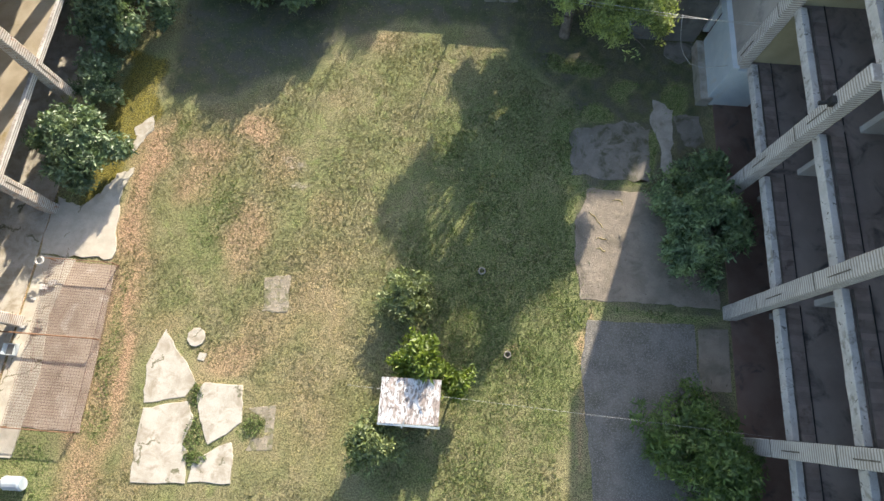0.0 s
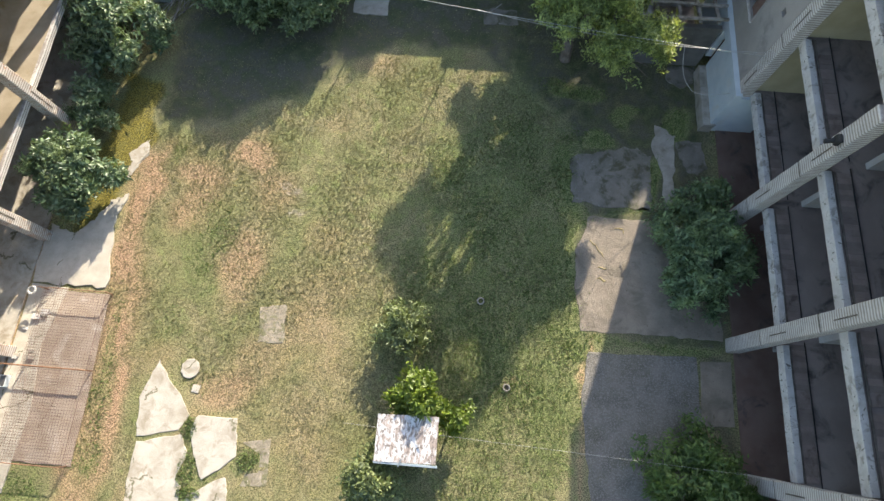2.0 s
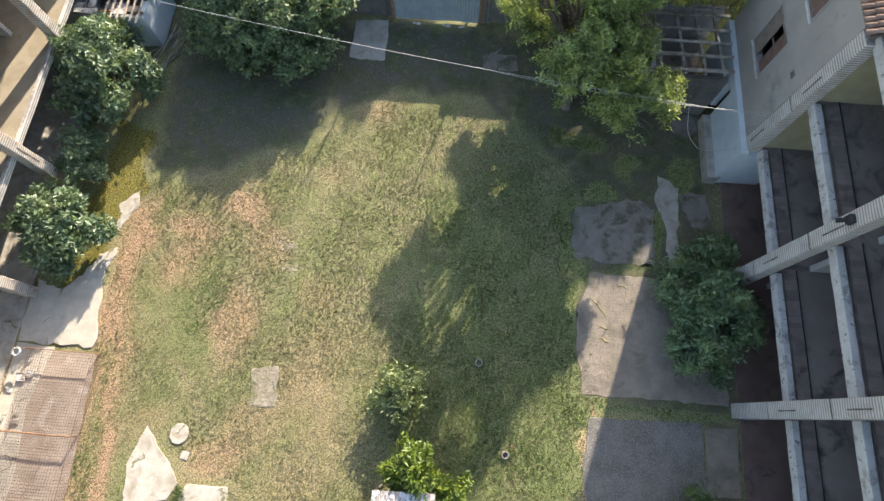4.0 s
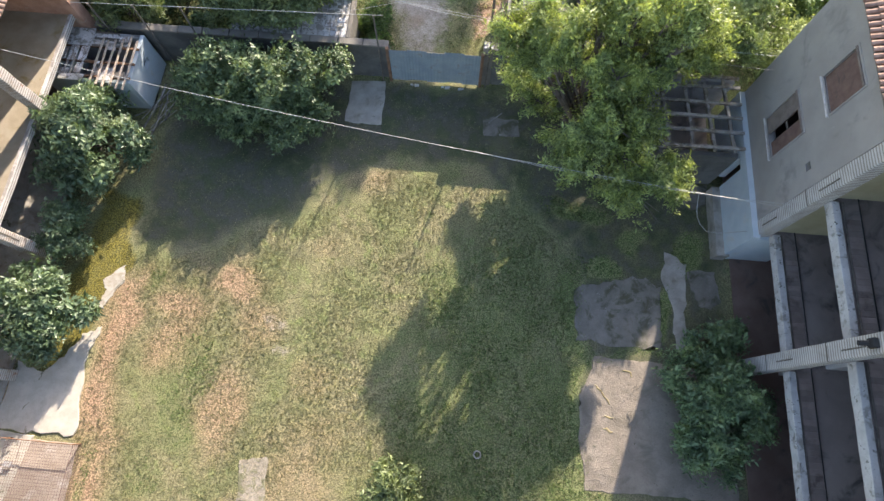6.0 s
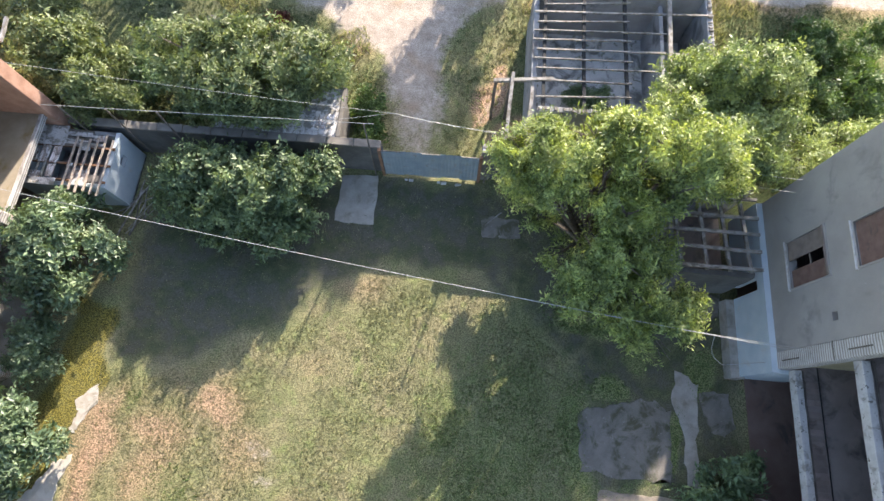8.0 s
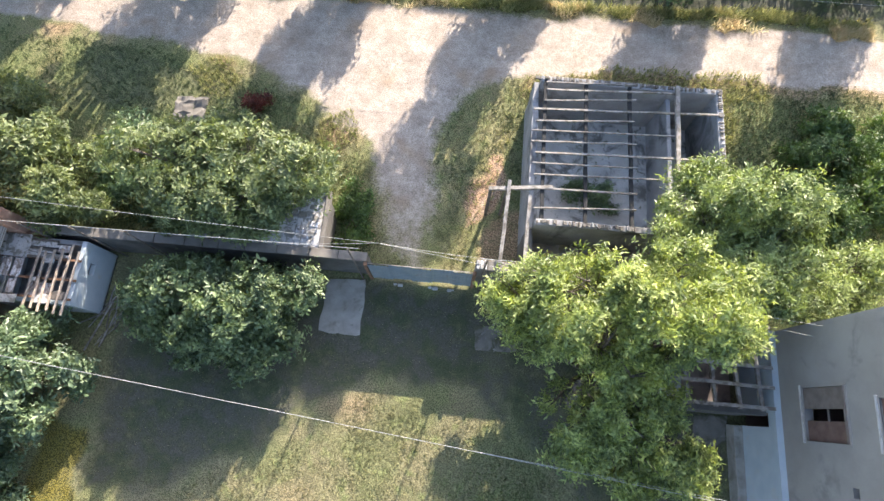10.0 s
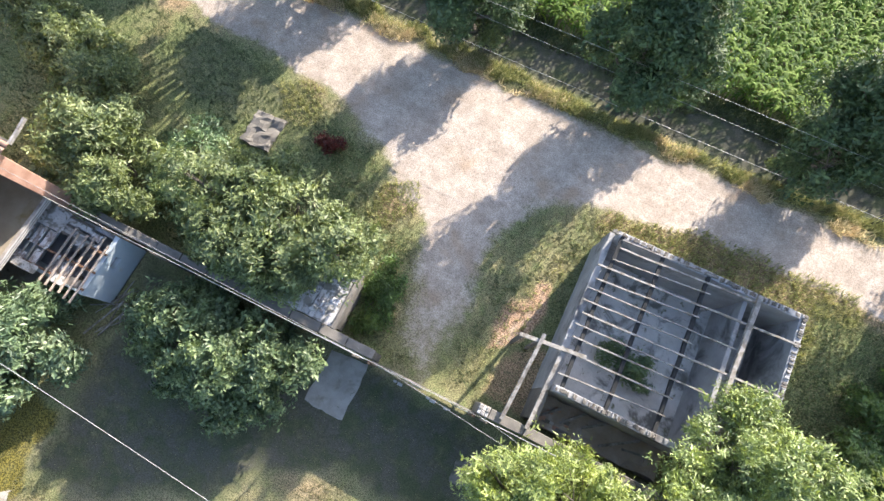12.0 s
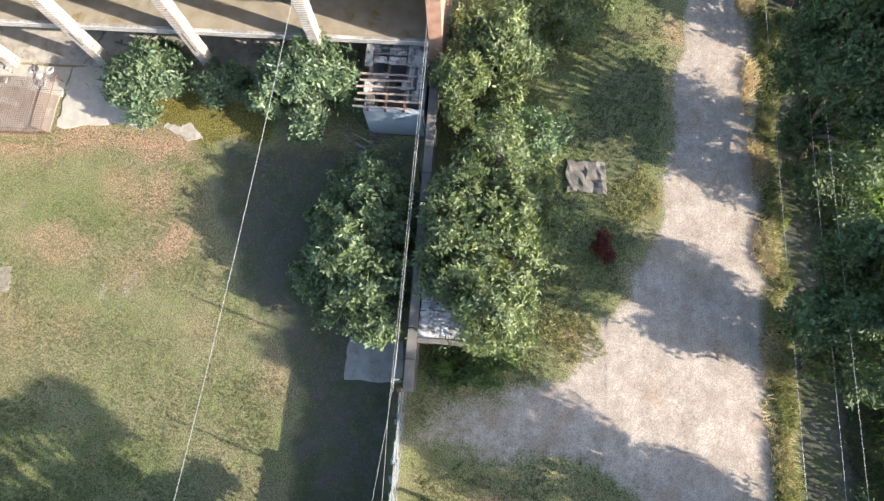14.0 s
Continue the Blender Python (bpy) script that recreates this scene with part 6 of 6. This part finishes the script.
# ---- trees and shrubs ----
walnut_a = heap(5.5, 21.4, 4.2, 9.3, 4.3, 2.4, 18, 1, 0.24, 0.36) + heap(5.6, 17.9, 3.2, 6.9, 2.7, 2.3, 11, 3, 0.24, 0.38) + [
    (6.1, 21.2, 8.7, 1.2, 1.1, 0.8), (7.3, 21.1, 8.9, 1.1, 1.0, 0.8), (8.0, 20.6, 8.3, 0.9, 0.9, 0.7), (4.7, 20.4, 7.7, 1.2, 1.1, 0.8), (5.7, 19.4, 6.9, 1.1, 1.0, 0.8), (8.5, 21.2, 7.4, 1.1, 1.0, 0.8), (9.3, 21.3, 6.5, 0.8, 0.8, 0.6), (8.6, 22.3, 7.0, 1.0, 0.9, 0.7), (9.2, 22.3, 6.5, 0.8, 0.8, 0.6), (7.4, 23.2, 6.9, 1.0, 0.9, 0.7),
    (1.8, 22.0, 6.3, 0.9, 0.9, 0.7), (3.9, 20.3, 6.2, 1.0, 0.9, 0.8), (3.2, 21.4, 6.8, 0.9, 0.9, 0.7), (2.7, 22.6, 6.4, 0.9, 0.8, 0.7), (2.4, 21.0, 6.3, 0.9, 0.9, 0.7), (3.3, 20.2, 6.4, 0.9, 0.8, 0.6), (7.5, 16.5, 4.6, 0.9, 0.9, 0.6), (8.3, 16.0, 4.2, 0.8, 0.8, 0.6), (8.5, 16.9, 4.6, 0.8, 0.8, 0.6), (7.6, 15.4, 4.0, 0.8, 0.7, 0.5), (6.4, 15.9, 4.5, 0.8, 0.7, 0.6), (7.9, 17.4, 4.4, 0.7, 0.9, 0.6), (7.3, 18.6, 5.0, 0.9, 0.9, 0.6),
    (3.4, 22.6, 3.3, 1.1, 1.0, 0.6), (4.2, 21.4, 2.9, 0.9, 0.9, 0.5), (3.2, 20.6, 3.3, 0.9, 0.9, 0.5), (4.6, 22.6, 2.6, 0.9, 0.8, 0.5), (2.5, 22.0, 3.0, 0.8, 0.9, 0.5), (4.3, 23.3, 3.7, 1.0, 0.9, 0.6), (6.6, 20.0, 4.2, 1.2, 1.2, 0.7), (7.6, 21.4, 4.6, 1.0, 1.1, 0.7), (5.2, 22.4, 3.0, 1.1, 1.0, 0.5),
    (5.6, 20.8, 2.9, 1.1, 1.1, 0.4), (6.0, 23.1, 3.3, 1.0, 0.9, 0.5), (7.0, 18.4, 3.3, 0.9, 0.9, 0.5), 
    (5.8, 22.4, 2.3, 0.9, 0.8, 0.45)]
tree("walnut_tree", (5.4, 18.6, 0), walnut_a, 17500, 17, 0.19, L_WALNUT, "spreading walnut tree with bright yellow-green leaves", trunk=0.24, floor=1.9, slim=0.28, gaps=-0.5, airy=0.32)
walnut_b = heap(10.4, 25.8, 2.6, 6.1, 3.1, 3.0, 17, 2, 0.22, 0.36) + [
    (8.0, 24.6, 4.4, 1.0, 1.1, 0.7), (11.4, 23.6, 4.6, 1.3, 1.1, 0.8), (12.0, 25.6, 5.3, 1.2, 1.1, 0.8), (10.4, 22.9, 4.2, 1.1, 0.8, 0.6), 
    (14.6, 23.4, 3.9, 1.3, 1.2, 0.9), (16.0, 24.4, 3.9, 1.3, 1.3, 0.9), (13.4, 22.8, 3.8, 1.0, 0.8, 0.7),
    (11.6, 26.0, 6.2, 1.4, 1.2, 0.8), (10.2, 26.0, 6.0, 1.3, 1.2, 0.8), (11.3, 24.6, 5.4, 1.3, 1.0, 0.8), (12.5, 23.8, 5.3, 1.0, 0.9, 0.7),
    (8.6, 22.9, 5.4, 1.1, 0.9, 0.7), (9.4, 23.8, 5.4, 1.1, 1.0, 0.7), (8.2, 23.9, 5.4, 1.0, 0.9, 0.7), (10.6, 23.2, 5.5, 1.1, 0.9, 0.7), (11.8, 22.9, 5.2, 1.0, 0.7, 0.6)]
tree("walnut_tree", (10.8, 25.3, 0), walnut_b, 8800, 18, 0.195, L_WALNUT_B, "green walnut tree growing over the roofless shed", trunk=0.22, floor=1.8, slim=0.28, gaps=-0.65)
tree("dark_tree", (-9.6, 21.2, 0), heap(-9.9, 21.0, 0.3, 3.6, 4.0, 2.5, 20, 3, 0.24, 0.36) + [(-11.6, 21.6, 3.0, 1.3, 1.2, 0.8), (-9.2, 21.0, 3.1, 1.4, 1.2, 0.8), (-7.6, 21.7, 2.9, 1.2, 1.1, 0.8), (-6.4, 22.0, 2.5, 0.9, 0.9, 0.7), (-13.0, 21.6, 2.2, 1.0, 1.0, 0.8), (-8.8, 19.6, 2.0, 1.2, 0.9, 0.8), (-8.5, 19.0, 1.4, 0.9, 0.8, 0.6), (-10.6, 19.7, 1.9, 1.1, 0.9, 0.8)], 6000, 13, 0.20, L_FRUIT, "broad dark green fruit tree inside the wall", trunk=0.16, floor=0.2, slim=0.42)
tree("plum_tree", (-10.0, 27.0, 0), heap(-10.2, 26.8, 2.0, 5.6, 4.5, 2.7, 17, 4) + [(-6.5, 26.4, 4.3, 1.2, 1.2, 0.9), (-13.2, 26.6, 4.6, 1.3, 1.3, 1.0), (-9.5, 25.0, 4.2, 1.4, 1.0, 0.8), (-7.9, 25.4, 3.7, 1.1, 1.0, 0.7), (-11.2, 25.0, 4.2, 1.2, 0.9, 0.8), (-8.7, 24.7, 3.2, 1.2, 0.7, 0.5), (-10.4, 24.6, 3.3, 1.2, 0.8, 0.6), (-11.9, 24.8, 3.5, 1.0, 0.8, 0.6), (-8.2, 24.9, 3.3, 1.1, 0.9, 0.6), (-9.6, 24.4, 3.1, 1.1, 0.6, 0.5), (-7.4, 25.7, 3.3, 0.9, 0.8, 0.6), (-10.8, 24.3, 3.2, 1.0, 0.6, 0.5)], 5600, 13, 0.21, L_GREY, "wide grey-green tree outside the boundary wall", trunk=0.18, floor=1.4, slim=0.36)
tree("willow_like_tree", (-18.6, 26.2, 0), heap(-18.8, 26.3, 1.6, 5.4, 2.5, 2.6, 9, 5), 2000, 12, 0.22, L_GREY, "pale green tree beside the tiled roof", trunk=0.15, floor=1.0)
tree("willow_like_tree", (-17.0, 24.9, 0), heap(-17.2, 24.9, 1.6, 5.2, 1.8, 1.4, 9, 6), 1400, 12, 0.2, L_GREY, "pale green tree leaning over the boundary wall", trunk=0.10, floor=1.0)
tree("hedge_shrub", (-15.6, 26.6, 0), heap(-15.3, 27.6, 0.3, 3.0, 2.4, 2.9, 11, 7), 1500, 13, 0.19, L_DARK, "dark overgrown shrub behind the wall", "shrub", 0.08)
tree("hedge_shrub", (-21.5, 29.0, 0), heap(-21.5, 29.0, 0.4, 4.0, 2.6, 2.4, 8, 8), 1000, 13, 0.21, L_GREY, "overgrown shrub west of the track", "shrub", 0.1)
tree("elder_shrub", (-17.3, 10.0, 0), heap(-17.4, 9.8, 0.5, 3.0, 2.35, 2.2, 11, 9), 1900, 11, 0.25, L_BLUE, "leafy shrub growing against the white piers", "shrub", 0.09, "shrubs by the piers")
tree("elder_shrub", (-17.7, 13.6, 0), heap(-17.6, 13.4, 0.3, 2.2, 1.3, 1.9, 7, 10), 700, 13, 0.19, L_BLUE, "low leafy shrub growing against the white piers", "shrub", 0.06, "shrubs by the piers")
tree("elder_shrub", (-17.2, 17.6, 0), heap(-17.1, 17.9, 0.7, 4.2, 2.3, 2.9, 14, 11), 2600, 11, 0.25, L_BLUE, "tall leafy shrub near the ruined hut", "shrub", 0.1, "shrubs by the piers")
tree("fig_shrub", (11.4, 8.0, 0), heap(11.3, 8.1, 0.4, 2.9, 2.3, 2.7, 11, 12), 2700, 12, 0.22, L_DARK, "dense dark shrub beside the tall building", "shrub", 0.09, "shrubs by the tall building")
tree("fig_shrub", (11.9, 11.2, 0), heap(11.8, 11.0, 0.3, 1.7, 1.2, 1.3, 5, 13), 300, 12, 0.24, L_DARK, "low dark shrub beside the tall building", "shrub", 0.06, "shrubs by the tall building")
tree("fig_shrub", (10.8, -2.0, 0), heap(10.7, -2.1, 0.4, 3.0, 2.5, 3.1, 12, 14), 2600, 12, 0.22, L_GREEN, "leafy green shrub beside the gravel bed", "shrub", 0.09, "shrubs by the tall building")
tree("sapling", (-0.6, 1.2, 0), heap(-0.6, 1.2, 1.1, 3.1, 1.45, 1.05, 8, 15), 480, 12, 0.24, L_FRESH, "fresh bright green sapling behind the well house", "tree", 0.06, "saplings at the well", floor=0.8)
tree("sapling", (1.0, 0.5, 0), heap(1.0, 0.4, 0.8, 2.3, 0.85, 0.8, 5, 16), 200, 12, 0.20, L_FRESH, "small fresh sapling beside the well house", "tree", 0.05, "saplings at the well", floor=0.5)
tree("sapling", (-2.1, -2.2, 0), heap(-2.1, -2.15, 0.6, 2.4, 1.35, 1.3, 8, 17), 520, 12, 0.18, L_GREY, "grey-green sapling in front of the well house", "tree", 0.06, "saplings at the well", floor=0.5)
tree("sapling", (-1.5, 3.7, 0), heap(-1.5, 3.8, 0.4, 1.9, 1.25, 1.35, 7, 18), 430, 12, 0.19, L_GREY, "low green sapling in the shaded grass", "tree", 0.05, "saplings at the well", floor=0.3)
tree("barberry_bush", (-10.7, 31.7, 0), heap(-10.7, 31.7, 0.1, 1.0, 0.75, 0.75, 5, 19), 260, 11, 0.13, L_RED, "small dark red bush beside the drive", "shrub", 0.04, floor=0.05)
tree("hedge_shrub", (-5.2, 26.2, 0), heap(-5.0, 26.2, 0.1, 1.1, 1.2, 2.2, 8, 20), 520, 12, 0.17, L_GREEN, "low green weeds beside the outbuilding", "shrub", 0.04, floor=0.05)
tree("hedge_shrub", (6.2, 28.6, 0.08), heap(6.1, 28.2, 0.1, 1.0, 1.7, 1.1, 7, 21), 420, 11, 0.15, L_DARK, "dark weeds growing on the shed floor", "shrub", 0.03, floor=0.15)

tree("hedge_shrub", (-24.5, 30.4, 0), heap(-24.5, 30.4, 0.4, 3.2, 2.6, 2.0, 9, 71), 1200, 13, 0.21, L_GREY, "overgrown pale shrub west of the track", "shrub", 0.1)
tree("hedge_shrub", (-27.4, 31.4, 0), heap(-27.4, 31.4, 0.4, 3.4, 2.6, 2.2, 9, 72), 1200, 13, 0.21, L_GREY, "overgrown pale shrub west of the track", "shrub", 0.1)

tree("hedge_shrub", (15.6, 27.8, 0), heap(15.6, 27.8, 0.3, 3.4, 2.2, 2.0, 9, 73), 1100, 13, 0.21, L_GREEN, "green overgrown bush beside the roofless shed", "shrub", 0.09)
tree("hedge_shrub", (18.2, 28.6, 0), heap(18.2, 28.6, 0.3, 3.6, 2.4, 2.4, 9, 74), 1200, 13, 0.21, L_GREEN, "green overgrown bush beside the roofless shed", "shrub", 0.09)

for k, (x, y, r, h) in enumerate(((16.4, 30.6, 1.7, 2.4), (17.6, 32.6, 1.5, 1.8), (19.0, 31.2, 1.8, 2.2), (20.6, 32.4, 1.8, 2.6))):
    tree("bramble_shrub", (x, y, 0), heap(x, y, 0.1, h, r, r * 0.9, 7, 80 + k), 520, 12, 0.19, L_GREEN, "low green bramble beside the roofless shed", "shrub", 0.04, "brambles by the shed", floor=0.1)

ROADSIDE = [(-24.4, 41.2, 3.5, 10.4), (-16.0, 41.1, 4.1, 10.6), (-7.4, 41.1, 3.0, 10.4), (1.6, 41.0, 2.75, 10.7), (10.5, 41.2, 2.6, 10.0), (18.9, 41.5, 2.6, 10.0)]
for k, (x, y, r, h) in enumerate(ROADSIDE):
    tree("roadside_tree", (x, y, 0), heap(x + 0.2, y, 0.8, 5.0, r * 0.9, 2.0, 9, 60 + k) + heap(x - 0.7, y - 1.3, 3.8, h, r * 1.05, 2.5, 16, 30 + k, 0.26, 0.40), 6800, 13, 0.20, L_FOREST, "tall dark green roadside tree beside the maize field", trunk=0.2, group="roadside trees", floor=0.9, slim=0.4)
for k, (x, y, h) in enumerate(((-14.6, 40.2, 1.7), (-6.0, 40.2, 2.2), (2.3, 40.4, 1.8), (9.6, 40.5, 2.0), (-22.6, 40.2, 1.8))):
    tree("roadside_sapling", (x, y, 0), heap(x, y, 0.2, h, 0.8, 0.6, 5, 50 + k), 160, 11, 0.18, L_GREY, "young pale tree on the grass verge", "tree", 0.05, "roadside saplings", floor=0.3)


def maize():
    """Maize in rows: a stalk with arching leaves for each plant."""
    r = np.random.default_rng(12)
    rows = np.arange(43.3, 60.5, 0.72)
    px, py = [], []
    for y in rows:
        x = np.arange(-30, 26, 0.27)
        px.append(x + r.normal(size=len(x)) * 0.05)
        py.append(np.full(len(x), y) + r.normal(size=len(x)) * 0.04)
    px, py = np.concatenate(px), np.concatenate(py)
    k = value_noise(px, py, 0.35, 40) > 0.08
    px, py = px[k], py[k]
    h = 1.85 * r.uniform(0.8, 1.1, len(px))
    V, F = [], []
    base = 0
    for k in range(10):
        a = r.uniform(0, math.tau, len(px))
        z = h * (0.2 + 0.075 * k)
        ln = r.uniform(0.45, 0.8, len(px))
        d = np.stack([np.cos(a), np.sin(a), 0 * a], -1)
        s = np.stack([-np.sin(a), np.cos(a), 0 * a], -1) * 0.055
        p0 = np.stack([px, py, z], -1)
        p1 = p0 + d * ln[:, None] * 0.5 + np.array([0, 0, 0.22])
        p2 = p0 + d * ln[:, None] + np.array([0, 0, 0.02])
        v = np.stack([p0 - s * 0.6, p0 + s * 0.6, p1 + s, p1 - s, p2], 1).reshape(-1, 3)
        i = np.arange(len(px))[:, None] * 5 + base
        F.append(np.concatenate([i + np.array([[0, 1, 2]]), i + np.array([[0, 2, 3]]), i + np.array([[3, 2, 4]])]))
        V.append(v)
        base += len(v)
    s = 0.02
    p0 = np.stack([px, py, 0 * px - 0.02], -1)
    p1 = np.stack([px, py, h * 1.02], -1)
    e = [np.array([s, 0, 0]), np.array([-s / 2, s, 0]), np.array([-s / 2, -s, 0])]
    V.append(np.stack([p0 + e[0], p0 + e[1], p0 + e[2], p1], 1).reshape(-1, 3))
    i = np.arange(len(px))[:, None] * 4 + base
    F.append(np.concatenate([i + np.array([[0, 1, 3]]), i + np.array([[1, 2, 3]]), i + np.array([[2, 0, 3]])]))
    ob = mesh_from("maize_field", np.concatenate(V), np.concatenate(F), L_CORN)
    tagged(ob, "bright green maize standing in dense rows", "crop", kind="stuff")


maize()
